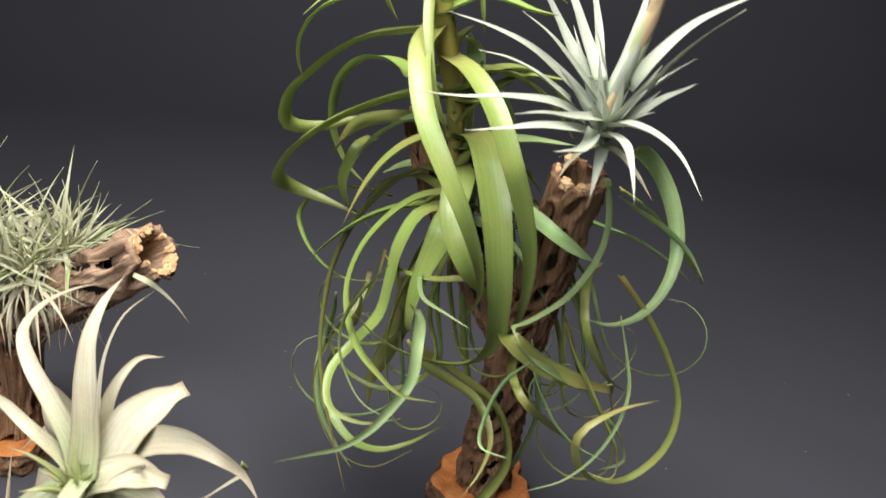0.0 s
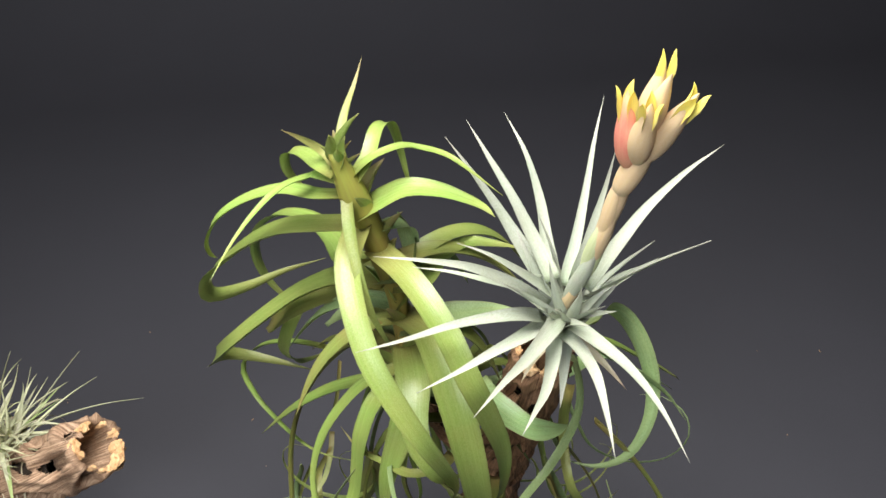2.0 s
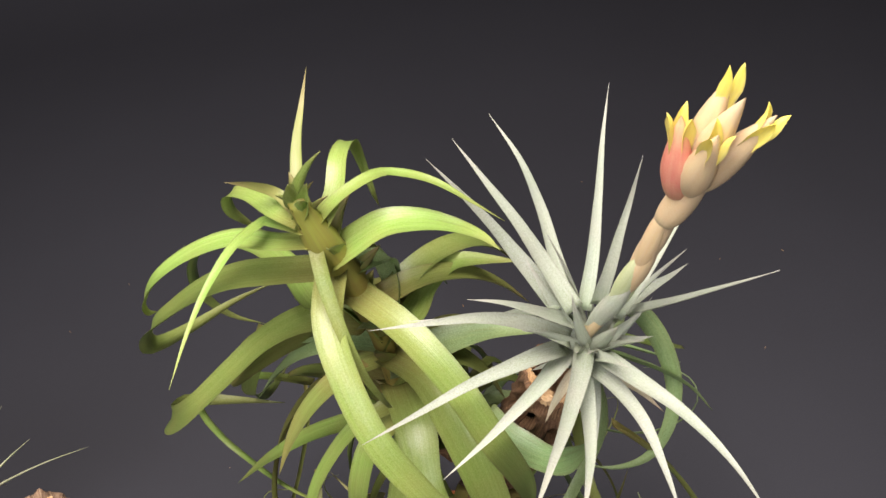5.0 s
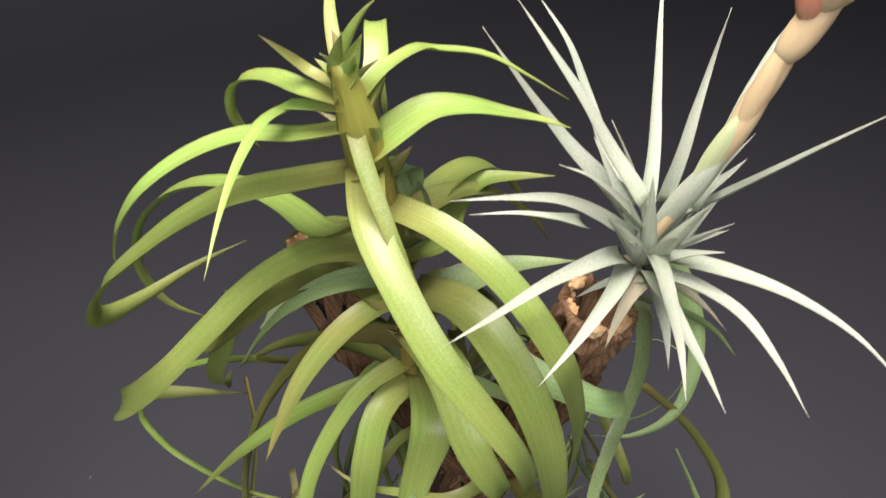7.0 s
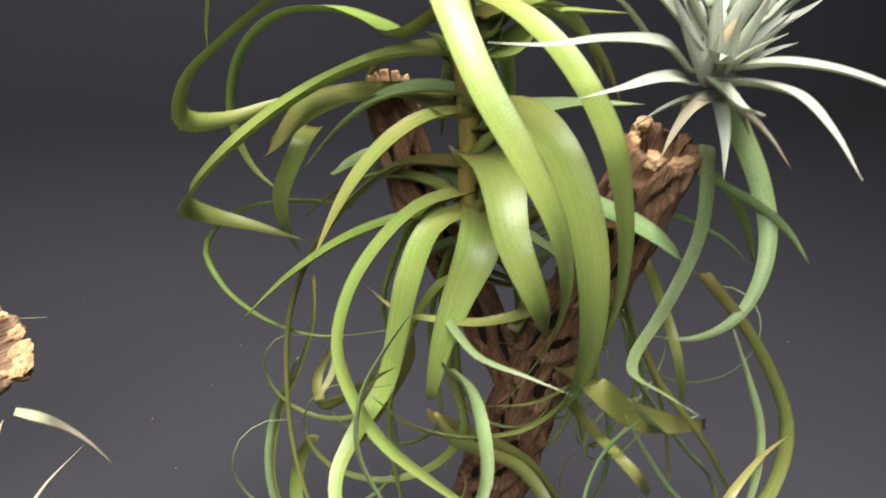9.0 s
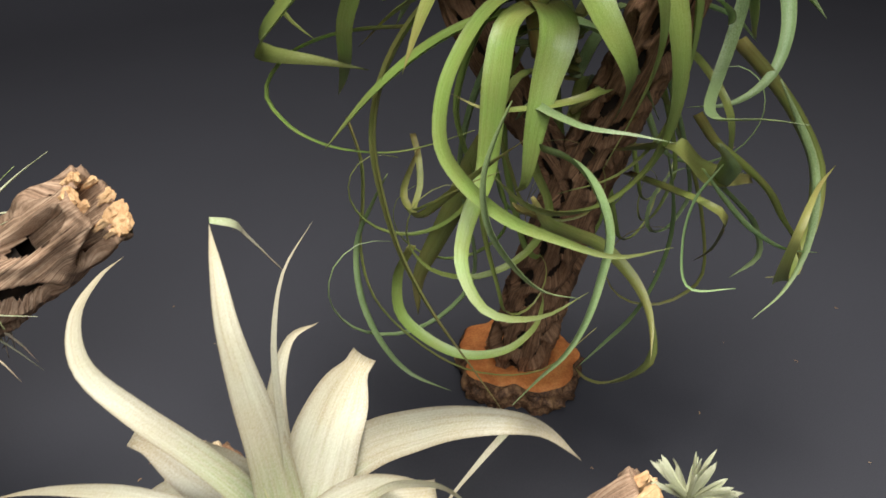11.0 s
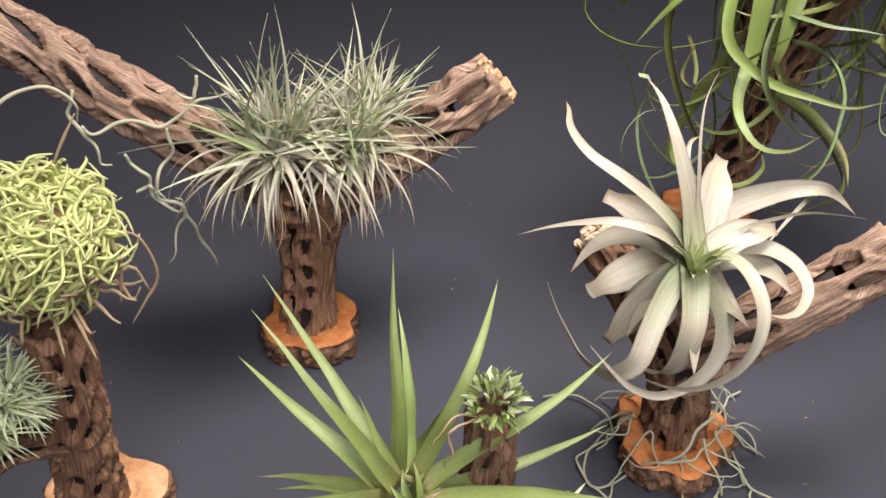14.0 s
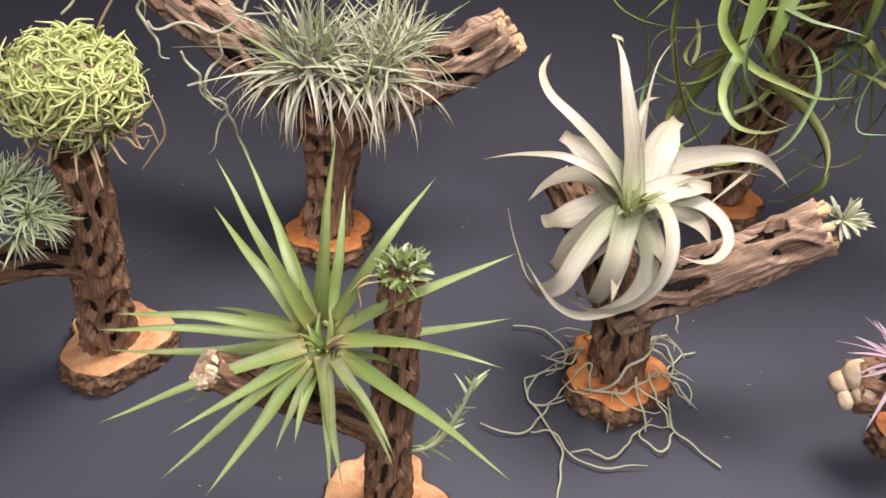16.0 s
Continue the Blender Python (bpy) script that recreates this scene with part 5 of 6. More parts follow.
def grow_ground_strands(plant):
    strand(plant, [(-0.289, -0.151, 0.004), (-0.264, -0.162, 0.004), (-0.253, -0.185, 0.004), (-0.264, -0.213, 0.004), (-0.289, -0.219, 0.004), (-0.304, -0.233, 0.004), (-0.304, -0.254, 0.004), (-0.281, -0.255, 0.004), (-0.261, -0.242, 0.004), (-0.243, -0.224, 0.004)], 0.0012)
    strand(plant, [(-0.354, -0.263, 0.004), (-0.339, -0.278, 0.004), (-0.315, -0.278, 0.004), (-0.297, -0.262, 0.004), (-0.282, -0.248, 0.004), (-0.263, -0.242, 0.004)], 0.0012)
    strand(plant, [(-0.318, -0.349, 0.004), (-0.302, -0.317, 0.004), (-0.298, -0.294, 0.004), (-0.301, -0.268, 0.004), (-0.304, -0.240, 0.004), (-0.298, -0.221, 0.004), (-0.277, -0.214, 0.004), (-0.258, -0.207, 0.004)], 0.0012)
    strand(plant, [(-0.316, -0.281, 0.004), (-0.298, -0.288, 0.004), (-0.296, -0.307, 0.004), (-0.287, -0.321, 0.004), (-0.262, -0.332, 0.004), (-0.237, -0.336, 0.004)], 0.0012)
    strand(plant, [(-0.291, -0.308, 0.004), (-0.270, -0.315, 0.004), (-0.263, -0.322, 0.004), (-0.244, -0.311, 0.004), (-0.232, -0.301, 0.004), (-0.212, -0.296, 0.004), (-0.196, -0.296, 0.004)], 0.0012)
    strand(plant, [(-0.179, -0.348, 0.004), (-0.189, -0.323, 0.004), (-0.198, -0.305, 0.004), (-0.195, -0.283, 0.004), (-0.186, -0.258, 0.004), (-0.173, -0.253, 0.004), (-0.170, -0.285, 0.004)], 0.0012)
    strand(plant, [(-0.198, -0.305, 0.004), (-0.221, -0.322, 0.004), (-0.224, -0.312, 0.004), (-0.230, -0.302, 0.004), (-0.214, -0.289, 0.004)], 0.0012)
    strand(plant, [(-0.188, -0.257, 0.004), (-0.165, -0.233, 0.004), (-0.160, -0.211, 0.004), (-0.173, -0.202, 0.004), (-0.196, -0.208, 0.004)], 0.0012)
    strand(plant, [(-0.136, -0.219, 0.004), (-0.159, -0.226, 0.004), (-0.174, -0.238, 0.004), (-0.163, -0.255, 0.004), (-0.171, -0.283, 0.004)], 0.0012)


def grow_arm_strands(plant):
    strand(plant, [(-0.651, 0.015, 0.259), (-0.630, 0.015, 0.275), (-0.608, 0.015, 0.284), (-0.589, 0.015, 0.274), (-0.584, 0.015, 0.250)], 0.0019)
    strand(plant, [(-0.584, 0.015, 0.250), (-0.577, 0.015, 0.242), (-0.551, 0.015, 0.243), (-0.527, 0.015, 0.235), (-0.501, 0.015, 0.250), (-0.465, 0.015, 0.251)], 0.0019)
    strand(plant, [(-0.527, 0.015, 0.235), (-0.527, 0.015, 0.210), (-0.541, 0.015, 0.194), (-0.540, 0.015, 0.175), (-0.527, 0.015, 0.166), (-0.533, 0.015, 0.142), (-0.548, 0.015, 0.118)], 0.0019)
    strand(plant, [(-0.527, 0.015, 0.166), (-0.517, 0.015, 0.134), (-0.507, 0.015, 0.100)], 0.0019)
    strand(plant, [(-0.560, 0.015, 0.221), (-0.550, 0.015, 0.198), (-0.543, 0.015, 0.176), (-0.531, 0.015, 0.161), (-0.524, 0.015, 0.171), (-0.531, 0.015, 0.173)], 0.0019)
    strand(plant, [(-0.584, 0.015, 0.278), (-0.589, 0.015, 0.251), (-0.578, 0.015, 0.233), (-0.576, 0.015, 0.217), (-0.567, 0.015, 0.215)], 0.0019)
    strand(plant, [(-0.499, 0.015, 0.271), (-0.506, 0.015, 0.253), (-0.516, 0.015, 0.261)], 0.0019)
    strand(plant, [(-0.558, 0.015, 0.188), (-0.546, 0.015, 0.188), (-0.539, 0.015, 0.175)], 0.0019)


# ---- silver plant with its flower, on the tall stand ----
def bud(plant, base, tip, radius, mat, name="bract", label="", fat=0.42):
    """A closed spindle of wrapped bract, widest below its middle, pointed at the tip."""
    a, b = Vector(base), Vector(tip)
    z = (b - a).normalized()
    x = z.orthogonal().normalized()
    y = z.cross(x)
    sides, rings = 20, 18
    v, uv, f = [], [], []
    for k in range(rings + 1):
        u = k / rings
        r = radius * (math.sin(math.pi * u ** (math.log(0.5) / math.log(fat))) ** 0.9 if 0 < u < 1 else 0.0) + radius * 0.35 * (1 - u) ** 2 + 0.0002
        for j in range(sides):
            w = 2 * math.pi * j / sides
            ridge = 1 + 0.05 * math.cos(3 * w + 1.2 * u) + 0.04 * noise.noise((math.cos(w) * 2, math.sin(w) * 2, u * 4 + a.x * 300))
            v.append(a + (b - a) * u + (x * math.cos(w) + y * math.sin(w)) * r * ridge)
            uv.append((j / sides, u))
    for k in range(rings):
        f += [(k * sides + j, k * sides + (j + 1) % sides, (k + 1) * sides + (j + 1) % sides, (k + 1) * sides + j) for j in range(sides)]
    return mesh_object(name, v, f, mat, plant, label, uv)


def petals(plant, mouth, d, count, length, flare, turn):
    """Small yellow petals that stand out of a bud's mouth and curl outwards."""
    d = Vector(d).normalized()
    x = d.orthogonal().normalized()
    y = d.cross(x)
    m = Vector(mouth)
    for q in range(count):
        b = turn + q * 2 * math.pi / count
        o = x * math.cos(b) + y * math.sin(b)
        pts = [m - d * 0.006 + o * 0.0016, m + d * length * 0.2 + o * 0.0024, m + d * length * 0.65 + o * (0.0022 + flare * 0.4), m + d * length * 0.9 + o * (0.0024 + flare)]
        leaf(plant, [tuple(p) for p in pts], 0.0056, PETAL, name="petal", base=0.9, full=0.5, power=1.5, channel=-0.5, thick=0.0007, side=tuple(d.cross(o)), seg=10)


def silver_flower(plant):
    axis = [(0.033, -0.131, 0.413), (0.040, -0.145, 0.447), (0.046, -0.157, 0.480), (0.0495, -0.163, 0.504), (0.053, -0.167, 0.532)]
    v, f, uv = tube(axis, [0.0034, 0.0031, 0.0030, 0.0030, 0.0027], 12)
    mesh_object("flower_stalk", v, f, BRACT, plant, "pale tan flower stalk", uv)
    top = [Vector(p) for p in spline(axis, 24)]
    # long bracts that wrap the stalk, each over the next
    for k, (at, ang) in enumerate(((1, 30), (3, 200), (5, 320), (7, 110), (9, 250), (11, 20), (13, 170), (15, 300))):
        t = (top[at + 1] - top[at - 1]).normalized()
        x = t.orthogonal().normalized()
        y = t.cross(x)
        out = (x * math.cos(math.radians(ang)) + y * math.sin(math.radians(ang))) * 0.0013
        bud(plant, top[at] + out * 0.2, top[min(24, at + 10)] + out * 1.4, 0.0035, (SILVER, SAGE, BRACT)[min(2, k // 2)], fat=0.5)
    bud(plant, (0.0495, -0.1635, 0.510), (0.0640, -0.1765, 0.553), 0.0048, BRACT, label="rose-tinged tan bract below the buds", fat=0.36)
    heads = (((0.0515, -0.1680, 0.527), (0.0470, -0.1730, 0.568), 0.0054, BRACT_RED), ((0.0545, -0.1710, 0.531), (0.0535, -0.1865, 0.568), 0.0056, BRACT), ((0.0570, -0.1690, 0.530), (0.0725, -0.1880, 0.572), 0.0056, BRACT), ((0.0560, -0.1700, 0.540), (0.0605, -0.1870, 0.581), 0.0050, BRACT), ((0.0560, -0.1680, 0.545), (0.0608, -0.1765, 0.582), 0.0046, BRACT))
    for k, (a, b, r, mat) in enumerate(heads):
        bud(plant, a, b, r * 0.9, mat)
        d = Vector(b) - Vector(a)
        if k != 3:
            petals(plant, Vector(b) - d * 0.22, d, 3 if k < 4 else 2, 0.013 if k < 4 else 0.016, 0.0026 if k < 4 else 0.0004, 0.6 * k)


def silver():
    plant = thing("air_plant", (0.034, -0.140, 0.405), "silvery spiky air plant with a red and yellow flower spike", "air plant", "air plants")
    grow_silver_plant(plant)
    rnd = random.Random(4)
    for k in range(18):
        a = k * 2.4
        d = Vector(((0.25 + 0.03 * k) * math.cos(a) + 0.1, (0.25 + 0.03 * k) * math.sin(a) - 0.12, 0.9))
        pts = spike_points((0.034, -0.136, 0.405), d, rnd.uniform(0.034, 0.075), 0.1, rnd)
        leaf(plant, pts, 0.0085, SILVER, base=1.0, full=0.15, power=0.9, channel=0.45, seg=12)
    for k in range(6):
        a = k * 1.05 + 0.4
        d = Vector((math.cos(a), math.sin(a) * 0.9, -0.1))
        pts = spike_points((0.034, -0.138, 0.400), d, rnd.uniform(0.025, 0.045), 0.6, rnd)
        leaf(plant, pts, 0.0085, TAN if k % 2 else SILVER, base=1.0, full=0.15, power=0.9, channel=0.3, seg=10)
    silver_flower(plant)


silver()


# ---- large green plant with long curling leaves ----
def green():
    plant = thing("air_plant", (-0.05, -0.085, 0.30), "large air plant with long curling yellow-green ribbon leaves", "air plant", "air plants")
    v, f, uv = tube([(-0.045, -0.082, 0.30), (-0.053, -0.083, 0.335), (-0.055, -0.083, 0.366), (-0.057, -0.079, 0.394), (-0.063, -0.079, 0.422), (-0.070, -0.082, 0.449), (-0.077, -0.087, 0.476), (-0.083, -0.090, 0.502)], [0.005, 0.0045, 0.0046, 0.0056, 0.0070, 0.0084, 0.0080, 0.004], 14, 40, 0.05)
    mesh_object("stem", v, f, STEM, plant, "brown to yellow-green leafy stem", uv)
    grow_green_plant(plant)
    # sheathing leaf bases at the growing tip
    rnd = random.Random(8)
    for k in range(9):
        a = k * 2.4
        d = Vector((0.45 * math.cos(a), 0.45 * math.sin(a), 1))
        pts = spike_points((-0.082, -0.089, 0.484 + 0.002 * k), d, rnd.uniform(0.018, 0.034), 0.15, rnd)
        leaf(plant, pts, 0.009, GREEN if k % 3 else SPIRE, base=1.0, full=0.2, channel=0.5, seg=10)
    # shorter leaves behind and beside the stem
    for k in range(15):
        a = math.radians(-25 + 15 * k + rnd.uniform(-6, 6))
        d = Vector((math.cos(a), math.sin(a), rnd.uniform(0.1, 0.55)))
        base_z = 0.315 + 0.0075 * ((k * 7) % 15)
        ln = rnd.uniform(0.075, 0.125)
        pts = spike_points((-0.053, -0.082, base_z), d, ln, rnd.uniform(0.7, 1.1), rnd, 6, 0.2)
        leaf(plant, pts, rnd.uniform(0.011, 0.016), (GREEN_BLUE, GREEN, GREEN_DULL)[k % 3], base=1.1, full=0.3, power=1.5, channel=0.25, axis=UPRIGHT)
    # leaf bases that wrap the stem
    axis = [Vector(p) for p in spline([(-0.045, -0.082, 0.30), (-0.055, -0.083, 0.366), (-0.063, -0.079, 0.422), (-0.083, -0.090, 0.502)], 20)]
    for k in range(1, 17):
        a = k * 2.4
        d = Vector((0.55 * math.cos(a), 0.55 * math.sin(a), 1))
        pts = spike_points(axis[k] + Vector((math.cos(a), math.sin(a), 0)) * 0.002, d, rnd.uniform(0.024, 0.046), 0.3, rnd)
        leaf(plant, pts, 0.011, (GREEN, SPIRE, GREEN_DULL)[k % 3], base=1.1, full=0.25, power=1.2, channel=0.7, seg=10, axis=UPRIGHT)
    # long thin leaf ends that hang and curl round the trunk
    for k in range(16):
        a = math.radians(-20 + 15 * k) + rnd.uniform(-0.2, 0.2)
        out = Vector((math.cos(a), math.sin(a), 0))
        top = Vector((-0.02, -0.08, rnd.uniform(0.25, 0.32)))
        reach, drop = rnd.uniform(0.05, 0.10), rnd.uniform(0.05, 0.13)
        face = rnd.uniform(-0.6, 0.6)
        sidev = Vector((math.cos(face), math.sin(face), 0)) * rnd.choice((-1, 1))
        low = top + out * reach + Vector((0.02, -0.01, -drop))
        pts = [top, top + out * reach * 0.55 + Vector((0, 0, 0.012)), top + out * reach * 0.95 + Vector((0.01, 0, -drop * 0.45)), low]
        r = rnd.uniform(0.026, 0.048)
        for q in range(1, rnd.randint(6, 9)):
            b = q * 0.72
            rr = r * (1 - 0.06 * q)
            pts.append(low + sidev * (r - rr * math.cos(b)) + Vector((0, 0, -rr * math.sin(b))) + out * 0.002 * q)
        pts = [(p.x, p.y, max(p.z, 0.012)) for p in pts]
        leaf(plant, pts, rnd.uniform(0.0045, 0.009), (GREEN_BLUE, GREEN, GREEN_DULL, GREEN)[k % 4], base=1.0, full=0.2, power=0.9, channel=0.3, seg=38, axis=UPRIGHT)


green()


# ---- pale rosette on the one-armed stand ----
def dish():
    plant = thing("air_plant", (-0.262, -0.258, 0.19), "broad pale silvery-cream rosette air plant with curling leaves", "air plant", "air plants")
    grow_dish_plant(plant)
    rnd = random.Random(9)
    for k in range(14):
        a = k * 2.4
        tilt = 0.08 + 0.028 * k
        d = Vector((tilt * math.cos(a), tilt * math.sin(a) - 0.25, 1))
        pts = spike_points((-0.257, -0.262, 0.190), d, rnd.uniform(0.035, 0.070), 0.25, rnd)
        leaf(plant, pts, 0.0082, HEART, base=1.0, full=0.15, power=0.9, channel=0.7, seg=14, label="bright green inner leaf" if k == 0 else "")
    leaf(plant, [(-0.250, -0.245, 0.212), (-0.245, -0.228, 0.244), (-0.234, -0.214, 0.262), (-0.219, -0.207, 0.262)], 0.011, CREAM, base=1.0, full=0.2, channel=0.35, axis=DISH_AXIS)
    for k in range(9):
        a = k * 0.7 + 0.2
        d = Vector((math.cos(a), math.sin(a), -0.12))
        pts = spike_points((-0.258, -0.256, 0.185), d, rnd.uniform(0.035, 0.052), 0.6, rnd)
        leaf(plant, pts, 0.019, CREAM, base=0.9, full=0.25, channel=0.2, seg=14)


dish()


# ---- bright green star-shaped plant in front ----
def front():
    plant = thing("air_plant", (-0.492, -0.345, 0.175), "bright green star-shaped air plant with straight pointed leaves", "air plant", "air plants")
    grow_front_plant(plant)
    rnd = random.Random(10)
    for k in range(10):
        a = k * 2.4
        d = Vector((0.6 * math.cos(a), 0.6 * math.sin(a) - 0.15, 0.9))
        pts = spike_points((-0.491, -0.345, 0.180), d, rnd.uniform(0.016, 0.032), 0.2, rnd)
        leaf(plant, pts, 0.008, FRESH if k % 5 else DRY, base=1.0, full=0.15, channel=0.4, seg=10)
    for k in range(6):
        a = k * 1.05
        d = Vector((math.cos(a), math.sin(a), 0.05))
        pts = spike_points((-0.491, -0.343, 0.172), d, rnd.uniform(0.06, 0.09), 0.35, rnd)
        leaf(plant, pts, 0.0095, FRESH, base=1.0, full=0.12, channel=0.35, seg=12)


front()


# ---- grey spiky clumps in the fork ----
def fork_clump():
    for c, up, n, ln, label in (((-0.452, -0.006, 0.208), (-0.12, -0.30, 1), 180, 0.102, "dense grey-green spiky air plant clump in the fork"),
                                ((-0.398, -0.016, 0.200), (0.22, -0.45, 0.9), 140, 0.084, "pale grey spiky air plant clump with tan tips"),
                                ((-0.375, 0.006, 0.208), (0.25, 0.0, 1), 120, 0.086, "upright grey-green spiky air plant clump")):
        rnd = random.Random(int(c[0] * -1000))
        plant = thing("air_plant", c, label, "air plant", "air plants")
        z = Vector(up).normalized()
        x = z.orthogonal().normalized()
        y = z.cross(x)
        for k in range(int(n * 1.3)):
            u = (k + 0.5) / (n * 1.3)
            lower = u > 0.52
            tilt = math.radians(6 + 106 * u ** 0.85 + rnd.uniform(-12, 12))
            a = k * 2.39996 + rnd.uniform(-0.4, 0.4)
            d = z * math.cos(tilt) + (x * math.cos(a) + y * math.sin(a)) * math.sin(tilt)
            at = Vector(c) + Vector((rnd.gauss(0, 0.008), rnd.gauss(0, 0.006), rnd.gauss(0, 0.003))) + d * 0.003
            reach = (1.15 if lower else 0.98) * ln * rnd.uniform(0.6, 1.12) * (0.70 if lower else 0.9)
            if lower:
                pts = curl_points(at, d + Vector((0, 0, 0.35)), reach * 1.15, rnd.uniform(1.1, 2.5))
            else:
                pts = spike_points(at, d + Vector((0, 0.06, 0.10)), reach * rnd.uniform(0.85, 1.25), rnd.uniform(0.0, 0.45), rnd, 6, 0.3)
            leaf(plant, pts, 0.0052 * rnd.uniform(0.6, 1.25), TAN if lower and rnd.random() < 0.85 else (SPIKE if rnd.random() < 0.86 else SPIKE_GREEN), seg=14, channel=0.4, base=1.0, full=0.1, power=0.85, thick=0.0011)
        b = Batch()
        for k in range(10):
            a = rnd.uniform(0, 6.28)
            p = Vector(c) + Vector((math.cos(a) * 0.03, math.sin(a) * 0.02 - 0.01, -0.02))
            drift, sway = Vector((rnd.uniform(-0.6, 0.6), rnd.uniform(-0.8, 0.3), -1.1)), rnd.uniform(0, 6)
            pts = [p + drift * 0.008 * q + Vector((math.sin(sway + q), math.cos(sway + 1.3 * q), 0)) * 0.003 for q in range(5)]
            b.add(*tube([tuple(q) for q in pts], [0.0006, 0.0005, 0.0002], 5, 20))
        tagged(b.put("root_tuft", DRY, plant, "fine brown dry roots"), kind="stuff")


fork_clump()


# ---- lime ball plant and sage clump on the upright stand ----
def ball():
    c = Vector((-0.629, -0.170, 0.281))
    plant = thing("air_plant", c, "rounded ball of tangled lime-green curling strands", "air plant", "air plants")
    rnd = random.Random(31)
    core = bmesh.new()
    bmesh.ops.create_icosphere(core, subdivisions=4, radius=1)
    for v in core.verts:
        d = 1 + 0.25 * noise.noise(v.co * 3)
        v.co = c + Vector((v.co.x * 0.035, v.co.y * 0.035, v.co.z * 0.028)) * d
    me = bpy.data.meshes.new("core")
    core.to_mesh(me)
    core.free()
    me.materials.append(DRY)
    ob = new("core", me)
    ob.parent, ob.matrix_parent_inverse = plant, plant.matrix_world.inverted()
    tagged(ob, "dry brown strands inside the ball")
    b, dry = Batch(), Batch()
    for k in range(900):
        z = rnd.uniform(-0.85, 1)
        a = rnd.uniform(0, 6.283)
        s = math.sqrt(1 - z * z)
        n = Vector((s * math.cos(a), s * math.sin(a), z))
        t = n.cross(Vector((rnd.uniform(-1, 1), rnd.uniform(-1, 1), rnd.uniform(-1, 1)))).normalized()
        step, turn = rnd.uniform(0.0034, 0.0056), rnd.choice((-1, 1)) * rnd.uniform(0.08, 0.42)
        shell, rise = rnd.uniform(0.82, 1.03), rnd.uniform(-0.02, 0.06)
        pts, q = [], n.copy()
        for h in range(8):
            pts.append(c + Vector((q.x * 0.040, q.y * 0.040, q.z * 0.034)) * (shell + rise * h * (0.4 if h < 5 else 1.0) - (0.10 if h == 0 else 0)))
            q = (q + t * step / 0.040).normalized()
            t = (t - q * t.dot(q)).normalized()
            t = Matrix.Rotation(turn, 3, q) @ t
        piece = tube([tuple(q) for q in pts], [0.0008, 0.0012, 0.0011, 0.0004], 6, 14)
        if z < -0.55 and rnd.random() < 0.7:
            dry.add(*piece)
        elif k < 330:
            mesh_object("strand", piece[0], piece[1], LIME, plant, "", piece[2])
        else:
            b.add(*piece)
    tagged(b.put("tangle", LIME, plant), kind="stuff")
    for k in range(16):
        a = rnd.uniform(0, 6.283)
        p = c + Vector((0.028 * math.cos(a), 0.028 * math.sin(a), -0.026))
        pts = [p + Vector((math.cos(a) * 0.006 * q, math.sin(a) * 0.006 * q, rnd.uniform(-0.006, 0.001) * q)) for q in range(5)]
        dry.add(*tube([tuple(q) for q in pts], [0.0011, 0.0012, 0.0004], 6, 9))
    for pts in ([(-0.590, -0.185, 0.285), (-0.578, -0.190, 0.280), (-0.573, -0.190, 0.254), (-0.583, -0.190, 0.238), (-0.592, -0.190, 0.226)], [(-0.594, -0.186, 0.282), (-0.590, -0.190, 0.270), (-0.595, -0.190, 0.242)], [(-0.615, -0.150, 0.300), (-0.604, -0.150, 0.320), (-0.592, -0.150, 0.338)]):
        dry.add(*tube(pts, [0.0006, 0.0008, 0.0011, 0.0004], 6, 30))
    tagged(dry.put("dry_tangle", DRY, plant, "dry tan strands hanging below"), kind="stuff")


def sage_clump():
    plant = thing("air_plant", (-0.684, -0.190, 0.180), "mound of small sage-green spiky rosettes on the side arm", "air plant", "air plants")
    rnd = random.Random(32)
    for k in range(38):
        b = Batch()
        if k < 28:
            a, z = k * 2.4, rnd.uniform(-0.35, 1)
            s = math.sqrt(max(0, 1 - z * z))
            n = Vector((s * math.cos(a), s * math.sin(a), z))
            c = Vector((-0.684, -0.196, 0.206)) + Vector((n.x * 0.026, n.y * 0.022, n.z * 0.026))
            rosette(b, c, n + Vector((0, -0.2, 0.3)), 24, 0.021, 0.0027, 85, 0.2, rnd, 6, thick=0.001)
        else:
            c = Vector((-0.740 + rnd.uniform(-0.02, 0.02), -0.19 + rnd.uniform(-0.02, 0.02), 0.215 + rnd.uniform(-0.03, 0.03)))
            rosette(b, c, (rnd.uniform(-0.5, 0.9), -0.3, 0.8), 18, 0.028, 0.0026, 80, 0.2, rnd, 6)
        b.put("rosette", SAGE, plant)


ball()
sage_clump()


# ---- small plants ----
def tiny_star():
    c = (-0.107, -0.303, 0.203)
    plant = thing("air_plant", c, "tiny pale star-shaped air plant on the arm's end", "air plant", "air plants")
    rnd = random.Random(41)
    for k in range(48):
        z, a = rnd.uniform(-0.6, 1), k * 2.4
        s = math.sqrt(1 - z * z)
        d = Vector((0.35 + s * math.cos(a), -0.15 + s * math.sin(a), 0.25 + z * 0.8))
        pts = spike_points(c, d, rnd.uniform(0.015, 0.023), 0.05, rnd, 4)
        leaf(plant, pts, 0.0028, STUB, base=1.0, full=0.6, power=2.6, channel=0.2, seg=7, thick=0.0013)


